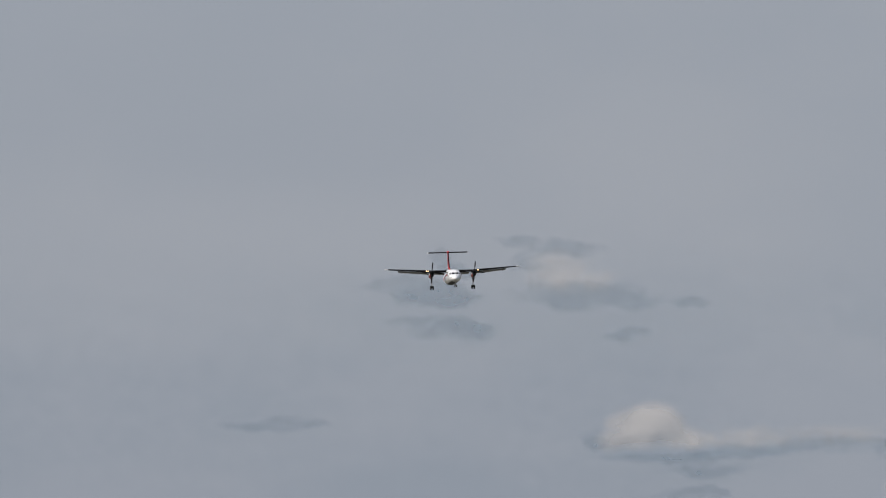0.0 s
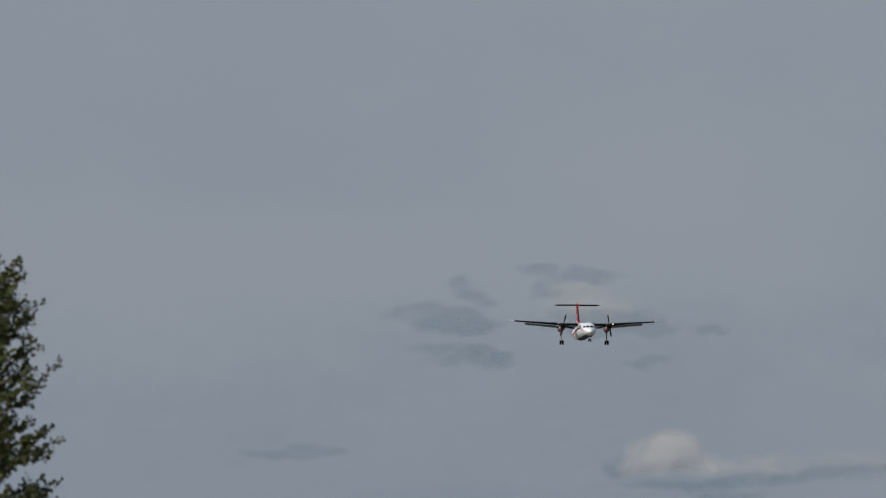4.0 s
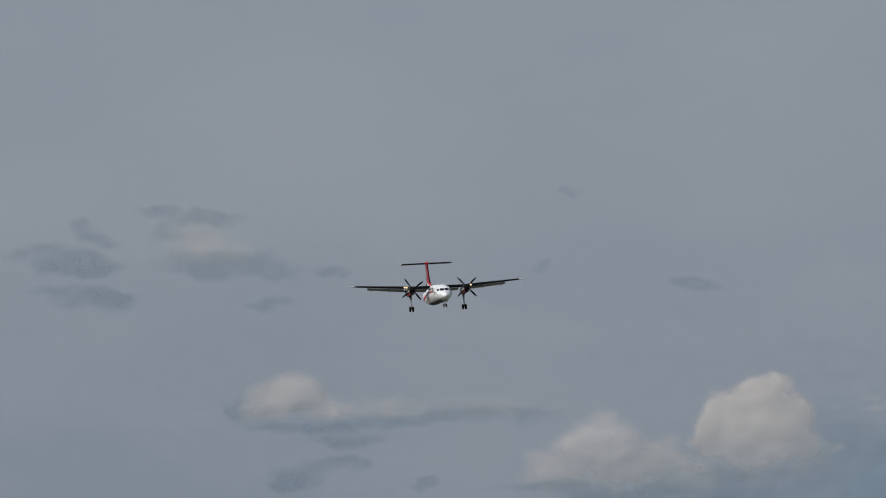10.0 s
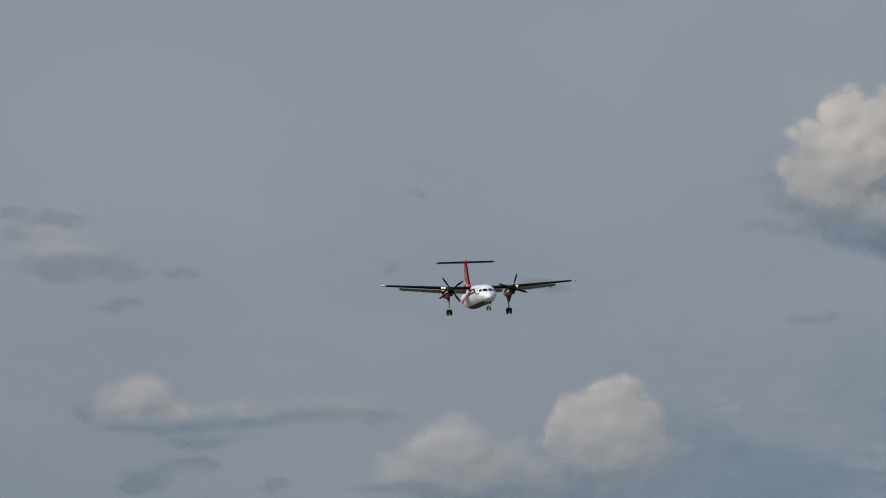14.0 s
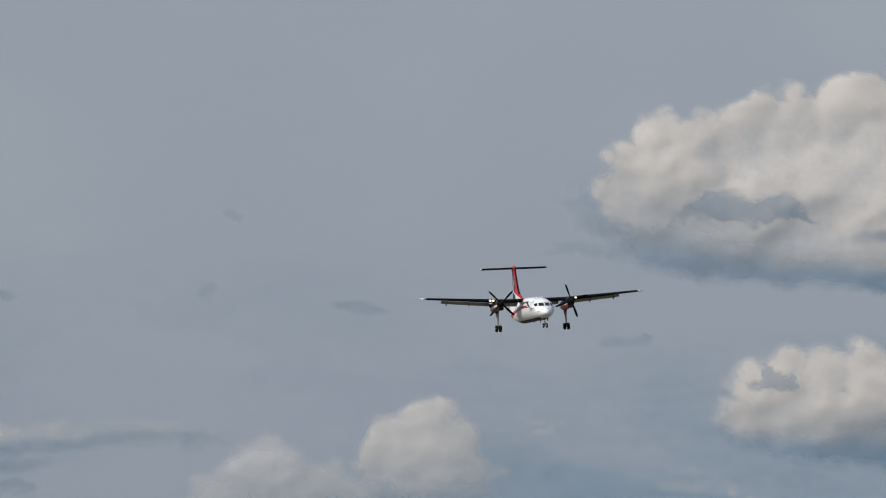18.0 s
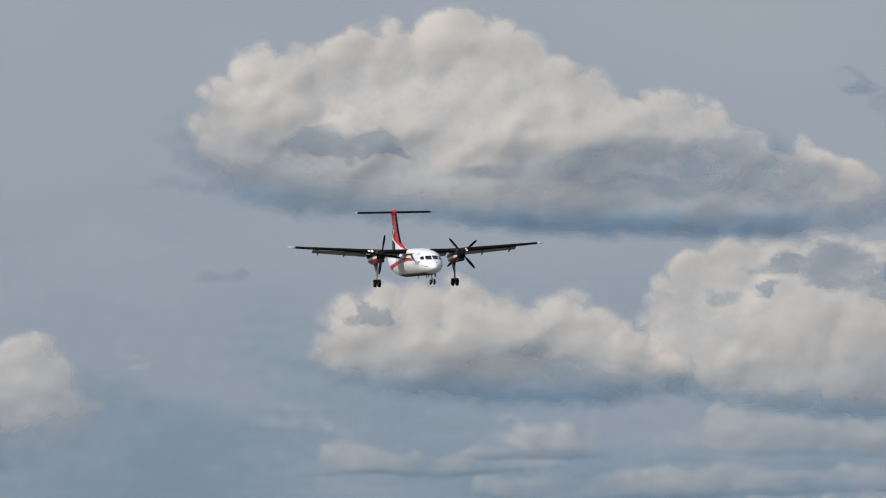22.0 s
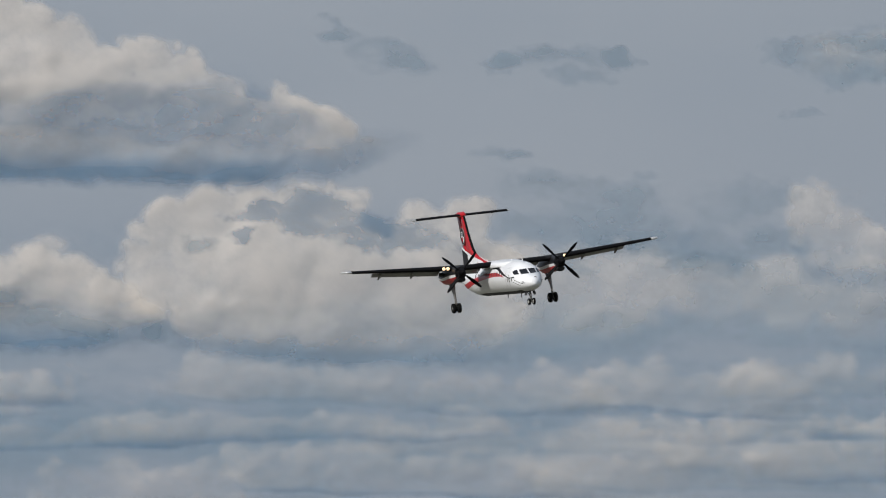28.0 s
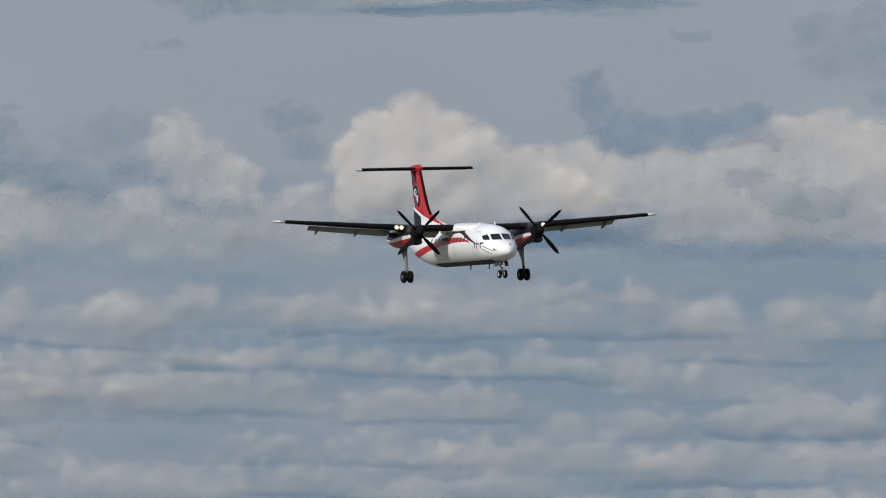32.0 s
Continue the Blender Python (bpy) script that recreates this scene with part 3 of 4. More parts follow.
def nose_gear(plane):
    leg = part("nose_gear", tube([(7.75, 0, -1.1), (7.85, 0, -1.6), (7.92, 0, -2.02)], [0.085, 0.075, 0.055], 12), STEEL, plane, "short nose gear leg with twin wheels")
    part("drag_brace", tube([(6.9, 0, -1.25), (7.85, 0, -1.65)], 0.04, 8), STEEL, leg)
    part("taxi_lamp", tube([(7.9, 0, -1.5), (8.0, 0, -1.5)], [0.06, 0.08], 12), SILVER, leg)
    part("axle", tube([(7.92, -0.24, -2.02), (7.92, 0.24, -2.02)], 0.04, 8), STEEL, leg)
    for k in (-1, 1):
        tyre = part("tyre", disc_wheel((7.92, k * 0.19, -2.02), 0.27, 0.17, 0.14), TYRE, leg)
        part("rim", disc_wheel((7.92, k * 0.19, -2.02), 0.145, 0.145, 0.02, 18), RIM, tyre)
        part("gear_door", loft([[Vector((x, k * (0.3 + 0.05 * t), lerp(-1.18, -1.5, t))) for x in (8.1, 7.4)] + [Vector((x, k * (0.33 + 0.05 * t), lerp(-1.18, -1.5, t))) for x in (7.4, 8.1)] for t in (0, 1)]), BELLY, leg, smooth=False)


def aircraft():
    plane = tagged(new("airplane"), "white and red twin-turboprop airliner descending with landing gear down", "airplane")
    fuselage(plane)
    props = []
    for side in (-1, 1):
        wing(plane, side)
        nacelle(plane, side)
        main_gear(plane, side)
        props.append(propeller(plane, side))
    fin(plane)
    nose_gear(plane)
    return plane, props


airplane, propellers = aircraft()


# ---- clouds: heaped bodies far behind the aircraft, lit by the same sun; undersides carry tinted shade ----
def lattice(ix, iy, seed):
    h = (ix.astype(np.int64) * 374761393 + iy.astype(np.int64) * 668265263 + seed * 1442695041) & 0x7FFFFFFF
    h = ((h ^ (h >> 13)) * 1274126177) & 0x7FFFFFFF
    return ((h ^ (h >> 16)) & 0xFFFF) / 65535.0


def smooth_noise(x, y, seed):
    ix, iy = np.floor(x), np.floor(y)
    fx, fy = x - ix, y - iy
    fx, fy = fx * fx * fx * (fx * (fx * 6 - 15) + 10), fy * fy * fy * (fy * (fy * 6 - 15) + 10)
    a, b = lattice(ix, iy, seed), lattice(ix + 1, iy, seed)
    c, d = lattice(ix, iy + 1, seed), lattice(ix + 1, iy + 1, seed)
    return (a + (b - a) * fx) * (1 - fy) + (c + (d - c) * fx) * fy


def fractal(x, y, seed, octaves=5, gain=0.5):
    total, amp, norm = np.zeros_like(x), 1.0, 0.0
    for o in range(octaves):
        total += amp * smooth_noise(x * 2 ** o + 17.3 * o, y * 2 ** o - 9.1 * o, seed + o)
        norm += amp
        amp *= gain
    return total / norm


def smooth_step(lo, hi, x):
    q = np.clip((x - lo) / (hi - lo), 0, 1)
    return q * q * (3 - 2 * q)


def soften(a, times):
    for _ in range(times):
        b = np.pad(a, 1, mode="edge")
        a = (b[:-2, 1:-1] + b[2:, 1:-1] + b[1:-1, :-2] + b[1:-1, 2:] + 2 * a) / 6
    return a


def lay(label, u, v, depth, cover, mat, dist, name, parent):
    """Links a cloud body: u, v on the sky, its relief towards the camera and how densely it covers the sky."""
    nv, nu = u.shape
    mid_u, mid_v = (u.min() + u.max()) / 2, (v.min() + v.max()) / 2
    me = bpy.data.meshes.new(name)
    scale = dist / F
    front = np.stack([(u - mid_u) * scale, -depth * scale, (mid_v - v) * scale], -1).reshape(-1, 3)
    dens = cover.reshape(-1)
    idx = np.arange(nu * nv).reshape(nv, nu)
    quad = np.stack([idx[:-1, :-1], idx[1:, :-1], idx[1:, 1:], idx[:-1, 1:]], -1).reshape(-1, 4)
    quad = quad[dens[quad].max(1) > 0.004]
    used = np.unique(quad)
    remap = np.zeros(nu * nv, np.int64)
    remap[used] = np.arange(len(used))
    quad = remap[quad]
    co = front[used]
    me.vertices.add(len(co))
    me.vertices.foreach_set("co", co.astype(np.float32).ravel())
    me.loops.add(quad.size)
    me.loops.foreach_set("vertex_index", quad.astype(np.int32).ravel())
    me.polygons.add(len(quad))
    me.polygons.foreach_set("loop_start", np.arange(0, quad.size, 4, dtype=np.int32))
    me.polygons.foreach_set("use_smooth", np.ones(len(quad), bool))
    me.update(calc_edges=True)
    att = me.attributes.new("cover", "FLOAT", "POINT")
    att.data.foreach_set("value", dens[used].astype(np.float32))
    me.materials.append(mat)
    ob = new(name, me)
    here = Matrix.Translation(Vector(EYE) + sky_way(mid_u, mid_v) * dist) @ pose(0, 0, 0, 0, 0, -math.degrees((mid_u - U0) / F))
    if parent:
        ob.parent = parent
        ob.matrix_basis = parent.matrix_basis.inverted() @ here
        ob["label"] = label
        return ob
    ob.matrix_basis = here
    ob["far"] = dist
    return tagged(ob, label, "cloud")


def along(line_or_number, u):
    """A level, or one that runs through (u, v) knots."""
    if isinstance(line_or_number, (int, float)):
        return np.full_like(u, float(line_or_number))
    return np.interp(u, [k[0] for k in line_or_number], [k[1] for k in line_or_number])


def cumulus(label, heads, foot, shade, mat, dist=4350.0, seed=1, knobs=6, rim=12.0, haze=30.0, bulge=0.34, under=0.35,
            thin=0.25, fray=0.5, step=4.0, grain=70.0, low=1.0, belly=0.9, wide=1.0, deep=0.0, sag=1.9, east=None):
    """A heap of round heads on a level base.
    heads: (u, v, half width, half height); each carries knobs, and each knob smaller ones.
    foot: the level of the base; shade: where the front begins to turn under towards the base;
    rim, haze: width over which the upper outline and the base dissolve; thin: how much its density varies;
    wide: how much broader than high its knobs are; low: density of the lowest part; belly: density of the tinted layer
    that paints shade on its lower front; deep: height of its painted dark base; east: where that base sets in;
    sag: how far each head reaches down."""
    rnd = random.Random(seed)
    balls = []
    for cu, cv, ru, rv in heads:
        r = min(ru, rv)
        balls.append((cu, cv, ru, rv, 0.0, bulge * r * 0.75, sag))
        for _ in range(knobs):
            a, s = rnd.uniform(-math.pi - 0.5, 0.5), rnd.uniform(0.35, 0.92)
            k = r * rnd.uniform(0.26, 0.52)
            ku, kv, kh = cu + math.cos(a) * ru * s, cv + math.sin(a) * rv * s, bulge * r * 0.75 * (1 - s * s) * 0.9
            balls.append((ku, kv, k * wide * rnd.uniform(1, 1.3), k, kh, bulge * k * 0.42, 1.0))
            for _ in range(4):
                b, q = rnd.uniform(-math.pi - 0.7, 0.7), rnd.uniform(0.4, 0.95)
                m = k * rnd.uniform(0.25, 0.5)
                balls.append((ku + math.cos(b) * k * q, kv + math.sin(b) * k * q, m * wide * rnd.uniform(1, 1.3), m, kh + bulge * k * 0.42 * (1 - q * q), bulge * m * 0.35, 1.0))
    lo_u, hi_u = min(b[0] - b[2] for b in balls) - 50, max(b[0] + b[2] for b in balls) + 50
    lo_v, hi_v = min(b[1] - b[3] for b in balls) - 50, max(b[1] + b[3] * b[6] for b in balls) + 50
    nu, nv = int((hi_u - lo_u) / step) + 2, int((hi_v - lo_v) / step) + 2
    us, vs = np.linspace(lo_u, hi_u, nu), np.linspace(lo_v, hi_v, nv)
    u, v = np.meshgrid(us, vs)
    wu = u + (fractal(u / grain, v / grain, seed, 5, 0.55) - 0.5) * grain * 0.55 * fray
    wv = v + (fractal(u / grain, v / grain, seed + 50, 5, 0.55) - 0.5) * grain * 0.55 * fray
    high = np.full_like(u, -60.0)
    inner = np.full_like(u, -60.0)
    for bu, bv, ru, rv, z, h, down in balls:
        i0, i1 = np.searchsorted(us, (bu - ru * 1.4 - 25, bu + ru * 1.4 + 25))
        j0, j1 = np.searchsorted(vs, (bv - rv * 1.4 - 25, bv + (rv * 1.4 + 25) * down))
        w = (slice(max(j0, 0), j1), slice(max(i0, 0), i1))
        dv = (wv[w] - bv) / rv
        q = 1 - ((wu[w] - bu) / ru) ** 2 - np.where(dv > 0, dv / down, dv) ** 2
        high[w] = np.maximum(high[w], z + h * q)
        inner[w] = np.maximum(inner[w], np.maximum(q, -2) * min(ru, rv) * 0.5)
    broad = fractal(u / (grain * 2.2), v / (grain * 1.5), seed + 77, 4, 0.5) - 0.5
    fine = fractal(wu / (grain * 0.5), wv / (grain * 0.4), seed + 90, 5, 0.6) - 0.5
    patchy = fractal(u / 330 + 0.37, v / 500, seed + 61, 3, 0.5) - 0.46
    base = along(foot, u) + (fractal(u / (grain * 2.5), v / 200, seed + 5, 3, 0.5) - 0.5) * 22
    turn = along(shade, u) + broad * grain * 0.9 + fine * grain * 0.4
    level = along(shade, u) + soften(broad, 6) * grain * 0.7
    x = np.clip(v - level, 0, None)
    span = np.maximum(base - level, 40)
    fall = np.where(x < span, x * x / (2 * span), x - span / 2) * under
    down = smooth_step(0, 1, (v - turn) / np.maximum(base - turn, 30))
    depth = soften(high * (1 - 0.97 * smooth_step(-0.7, 0.5, (v - turn) / np.maximum(base - turn, 30))) + broad * grain * 0.3 + fine * 2.0 * (1 - 0.9 * down), 8) - fall
    width = rim + (haze - rim) * smooth_step(0.0, 0.9, down)
    body = smooth_step(-0.15, 1, (inner + fine * 26 * fray) / width)
    dusk = smooth_step(-0.15, 1, (inner + 0.35 * haze + fine * 26 * fray) / width) * smooth_step(0, 1, (base + 0.12 * haze - v + fine * 0.35 * haze) / (0.6 * haze))
    body = body * smooth_step(0, 1, (base - 0.2 * haze - v + fine * 0.3 * haze) / (0.9 * haze))
    cover = body * np.clip(1 - thin * (0.5 - 1.6 * broad - 1.3 * fine), 0, 1) * (1 - (1 - low) * down)
    edge = np.minimum(np.minimum(u - lo_u, hi_u - u), np.minimum(v - lo_v, hi_v - v)) / (4 * step)
    side = smooth_step(0, 1, np.minimum(u - lo_u, hi_u - u) / min(220, 0.3 * (hi_u - lo_u)))
    ob = lay(label, u, v, depth, cover * np.clip(edge, 0, 1), mat, dist, "cloud", None)
    # tinted layers in front paint shade on the lower body and base
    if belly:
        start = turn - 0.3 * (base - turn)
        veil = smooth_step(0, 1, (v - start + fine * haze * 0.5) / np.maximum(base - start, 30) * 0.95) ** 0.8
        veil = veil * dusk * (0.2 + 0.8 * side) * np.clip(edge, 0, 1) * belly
        lay("blue-grey painted shade on the underside", u, v, 0.9 * ((lo_v + hi_v) / 2 - v) + soften(broad * grain * 0.25 + fine * 2.5, 3), veil, BELLIES[mat.name][0], dist - 45 - 0.1 * (hi_v - lo_v), "underside", ob)
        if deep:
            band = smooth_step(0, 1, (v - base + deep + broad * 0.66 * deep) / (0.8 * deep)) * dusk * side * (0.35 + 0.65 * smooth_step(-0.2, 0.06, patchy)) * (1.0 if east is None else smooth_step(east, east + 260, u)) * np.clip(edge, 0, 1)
            lay("dark painted shade along the level base", u, v, 0.9 * ((lo_v + hi_v) / 2 - v) + soften(broad * grain * 0.25, 3), band, BELLIES[mat.name][1], dist - 75 - 0.1 * (hi_v - lo_v), "base", ob)
    return ob


def scrap(label, lobes, mat=None, seed=1, grain=60.0, stretch=1.6, dense=1.0, torn=1.0, sharp=1.0, under=0.9, step=4.0, name="base", parent=None):
    """A torn thin cloud that shows its underside; lobes as for the heads of a cumulus.
    Its bluish tint carries shade; under a parent it also paints shade on bases, feet and flanks.
    sharp: how suddenly it ends above; below it always feathers out."""
    pad = grain * 0.7 + 15
    lo_u, hi_u = min(l[0] - l[2] * 1.5 for l in lobes) - pad, max(l[0] + l[2] * 1.5 for l in lobes) + pad
    lo_v, hi_v = min(l[1] - l[3] * 1.5 for l in lobes) - pad, max(l[1] + l[3] * 1.5 for l in lobes) + pad
    u, v = np.meshgrid(np.linspace(lo_u, hi_u, int((hi_u - lo_u) / step) + 2), np.linspace(lo_v, hi_v, int((hi_v - lo_v) / step) + 2))
    wu = u + (fractal(u / (grain * stretch), v / grain, seed, 5, 0.55) - 0.5) * grain * 1.1 * stretch * torn
    wv = v + (fractal(u / (grain * stretch), v / grain, seed + 50, 5, 0.55) - 0.5) * grain * 0.9 * torn
    body = np.zeros_like(u)
    for cu, cv, ru, rv in lobes:
        q = np.exp(-1.1 * (((wu - cu) / ru) ** 2 + ((wv - cv) / rv) ** 2) ** 1.3)
        body = 1 - (1 - body) * (1 - q)
    wisp = fractal(wu / (grain * 0.8 * stretch), wv / (grain * 0.55), seed + 9, 5, 0.55) - 0.5
    q = body + wisp * 0.9 * torn * np.clip(body * 3, 0, 1)
    cover = smooth_step(0.1, 0.1 + 0.95 / sharp, q) * np.clip(0.95 + 0.9 * wisp, 0, 1) * dense
    depth = under * ((lo_v + hi_v) / 2 - v) + wisp * grain * 0.08
    edge = np.minimum(np.minimum(u - lo_u, hi_u - u), np.minimum(v - lo_v, hi_v - v)) / (4 * step)
    ob = lay(label, u, v, soften(depth, 1), cover * np.clip(edge, 0, 1), mat or SCUD, parent["far"] - 120 if parent else 3000.0, name if parent else "cloud", parent)
    return ob if parent else tagged(ob, label, "cloud", "loose scraps of cloud")


WISP = "thin dull grey cloud scrap with frayed edges"
# west part: scattered scraps, a half dissolved puff and one pale hump
scrap(WISP, [(695, 503, 80, 16), (750, 516, 80, 16), (805, 528, 44, 11)], SCUD, 11, grain=45, torn=0.75, dense=0.72)
scrap(WISP, [(780, 582, 72, 17), (715, 564, 55, 11), (825, 592, 36, 15)], SCUD, 12, grain=45, torn=0.75, dense=0.68)
scrap(WISP, [(780, 455, 26, 16), (798, 474, 30, 12), (826, 488, 24, 8)], SCUD, 13, grain=35, torn=0.7, dense=0.62)
scrap(WISP, [(1104, 592, 40, 14)], SCUD, 514, grain=40, dense=0.55)
scrap(WISP, [(450, 756, 80, 8), (500, 744, 46, 13), (545, 752, 40, 7)], SCUD, 15, grain=40, torn=0.7, dense=0.5)
puff_cloud = cumulus("half dissolved beige puff with a dull grey rim", [(985, 480, 62, 40), (1040, 495, 45, 28)], 530, 500, FAINT, 4300, 16, rim=26, haze=30, thin=0.3, grain=55, belly=0)
scrap("frayed grey rim", [(1000, 518, 90, 20), (1090, 518, 60, 18)], SCUD, 17, dense=0.6, parent=puff_cloud)
scrap("frayed grey rim", [(915, 434, 60, 12), (985, 446, 60, 13), (940, 470, 36, 24)], SCUD, 117, dense=0.55, parent=puff_cloud)
scrap(WISP, [(1212, 531, 38, 10), (1240, 540, 18, 6)], SCUD, 518, grain=30, torn=0.6, dense=0.58)
hump = cumulus("pale rounded hump cloud with a flat grey base", [(1150, 764, 74, 58), (1105, 785, 56, 36), (1205, 785, 60, 34)], 815, 785, FAINT, 4320, 18, 3, 18, 30, 0.35, thin=0.05, grain=60, fray=0.25)
scrap("flat grey base", [(1180, 810, 110, 9), (1260, 828, 80, 12), (1050, 782, 26, 20)], SCUD, 20, dense=0.8, torn=0.6, parent=hump)
tail = cumulus("long flat tail of cloud, beige above and grey below", [(1330, 778, 110, 26), (1450, 774, 130, 24), (1570, 782, 60, 14)], 808, 766, FAINT, 4330, 19, 4, 20, 24, grain=60, thin=0.6, belly=0.6, wide=2.0)
scrap("dull grey underside", [(1400, 796, 130, 11), (1540, 792, 90, 11), (1300, 802, 70, 10)], SCUD, 119, 60, 2.2, 0.6, parent=tail)
scrap(WISP, [(1200, 890, 75, 22), (1150, 910, 50, 12), (1250, 880, 40, 14)], SCUD, 21, dense=0.7)
scrap(WISP, [(1377, 910, 24, 13)], SCUD, 22, grain=40, dense=0.55)
scrap(WISP, [(1845, 548, 34, 8), (1880, 558, 34, 7)], SCUD, 523, grain=30, torn=0.6, dense=0.58)
scrap(WISP, [(1640, 384, 22, 12)], SCUD, 24, grain=40, dense=0.4)
scrap(WISP, [(1584, 525, 24, 9)], SCUD, 25, grain=30, dense=0.3)
scrap(WISP, [(2337, 614, 48, 9), (2365, 606, 24, 8)], SCUD, 525, grain=30, torn=0.6, dense=0.58)
# low cumulus pair
mound = cumulus("soft pale cumulus mound, hazy below", [(1694, 850, 95, 62), (1630, 885, 70, 48), (1790, 875, 80, 46), (1850, 900, 70, 40)], 980, 880, FAINT, 4400, 26, 5, 18, 60, 0.35, thin=0.2, low=0.4, belly=0.6)
tower = cumulus("bright cumulus tower with a crisp rounded top", [(1978, 758, 58, 46), (1930, 785, 60, 44), (2030, 785, 50, 42), (1900, 820, 46, 46), (2000, 820, 60, 50), (1960, 860, 80, 60), (2060, 850, 60, 40)], 970, 800, MIDCLOUD, 4370, 27, 7, 12, 60, 0.42, thin=0.15, low=0.35, grain=60, belly=0.6)
scrap("hazy grey foot", [(2120, 830, 90, 45), (1880, 900, 130, 30)], SCUD, 28, 80, 2.0, 0.45, parent=tower)
scrap("hazy grey foot", [(1590, 910, 90, 18), (1720, 930, 110, 16)], SCUD, 29, 80, 2.0, 0.7, parent=mound)
cumulus("tiny bright shred of cloud", [(2186, 778, 22, 9)], 790, 784, HAZYCLOUD, 4340, 30, 4, 8, 10, grain=30)
# the great cumulus: sunlit heads over a hazy grey body and a level base
GREAT_FOOT = [(2190, 420), (2280, 462), (2460, 512), (2840, 530), (3060, 545), (3200, 552), (3350, 542), (3450, 535), (3600, 488)]
great = cumulus("large heaped cumulus, cream-white heads over grey", [(2356, 302, 54, 48), (2394, 256, 52, 56), (2465, 268, 56, 56), (2545, 240, 68, 62), (2610, 265, 62, 60), (2660, 228, 60, 60), (2725, 215, 74, 74), (2765, 182, 46, 48), (2815, 230, 66, 60), (2866, 226, 54, 54), (2920, 270, 62, 58), (2990, 300, 60, 50), (3060, 340, 50, 40), (3135, 318, 44, 46), (3190, 345, 50, 40), (3250, 380, 60, 40), (2345, 368, 66, 60), (2440, 380, 120, 100), (2600, 390, 150, 110), (2780, 380, 160, 130), (2960, 410, 150, 110), (3130, 440, 150, 95), (3290, 460, 130, 75), (3385, 430, 60, 50), (3440, 455, 70, 50), (3500, 490, 80, 36)],
                GREAT_FOOT, [(2200, 310), (2300, 332), (2450, 355), (2560, 405), (2700, 430), (2800, 445), (2880, 400), (2960, 375), (3050, 365), (3250, 385), (3400, 430), (3600, 450)], CLOUD, 3700, 31, 6, 12, 52, 0.3, 0.35, 0.25, grain=90, deep=64.0, east=2620)
scrap("hazy torn shoulder", [(2245, 370, 46, 18), (2285, 400, 44, 28), (2265, 450, 60, 12), (2400, 440, 90, 30), (2520, 460, 80, 22)], SCUD, 32, 50, 1.6, 0.42, parent=great)
scrap("dark grey scrap before the great cumulus", [(2540, 390, 95, 16), (2470, 372, 36, 18), (2520, 370, 40, 22), (2600, 376, 40, 20), (2484, 352, 14, 10), (2640, 398, 40, 8)], DARKSCUD, 35, 36, 1.4, 0.95, 1.0, 1.25)
scrap("broad grey shelf of cloud", [(2830, 425, 90, 16), (2960, 415, 110, 34), (3110, 402, 120, 38), (3230, 410, 110, 44), (3330, 445, 80, 32), (3120, 455, 180, 26)], DARKSCUD, 236, 80, 1.8, 0.75, 0.6, 1.15)
# second row
bank = cumulus("wide cumulus bank, cream above a level dark base", [(2560, 685, 52, 46), (2620, 665, 56, 48), (2690, 665, 56, 48), (2760, 664, 60, 48), (2830, 690, 52, 46), (2935, 688, 58, 48), (2990, 705, 56, 46), (3045, 740, 54, 46), (2555, 748, 58, 50), (2650, 745, 120, 80), (2820, 755, 140, 78), (2980, 770, 130, 66), (3100, 790, 90, 46), (2880, 700, 50, 42)],
               [(2480, 800), (2600, 830), (2800, 845), (3050, 842), (3200, 825)], [(2480, 742), (2750, 738), (2830, 715), (2900, 712), (3000, 748), (3200, 785)], CLOUD, 4080, 38, 6, 19, 56, 0.28, 0.35, 0.2, grain=80, deep=60.0, east=2600)
# the bank's eastern shade, painted as a tinted layer
scrap("blue-grey painted shade on the flank", [(2960, 772, 70, 24), (3050, 795, 90, 26), (3140, 812, 50, 16), (2890, 735, 36, 16)], SCUD, 139, 60, 1.6, 0.85, 0.8, parent=bank)
scrap("dark grey scrap before the cumulus bank", [(2572, 690, 30, 10), (2592, 680, 16, 16), (2622, 680, 14, 14), (2610, 692, 34, 8)], DARKSCUD, 39, 22, 1.2, 0.85, 1.0, 1.6)
wide = cumulus("broad pale cumulus bank, cream-white in the sun", [(3170, 615, 60, 56), (3240, 600, 66, 56), (3320, 590, 66, 48), (3400, 580, 60, 46), (3470, 590, 60, 44), (3140, 690, 60, 56), (3220, 690, 80, 70), (3340, 690, 110, 90), (3480, 690, 110, 80), (3620, 640, 60, 60), (3690, 610, 50, 46), (3650, 700, 110, 80), (3740, 690, 60, 50), (3300, 770, 150, 70), (3500, 780, 170, 70), (3680, 780, 140, 60)],
               [(3080, 830), (3300, 852), (3600, 868), (4000, 864)], [(3100, 770), (3400, 765), (3600, 750), (3800, 735), (4000, 735)], WIDECLOUD, 4100, 41, 7, 15, 40, 0.27, 0.35, 0.25, grain=90, deep=50.0, east=3380)
scrap("dark ragged cloud lump with a torn top", [(3320, 600, 50, 16), (3395, 592, 50, 34), (3450, 610, 80, 36), (3540, 632, 90, 30), (3620, 650, 70, 18), (3300, 640, 26, 12)], DARKSCUD, 43, 40, 1.3, 1.0, 1.15, 1.45)
scrap(WISP, [(3215, 650, 34, 18)], SCUD, 44, 36, 1.4, 0.9)
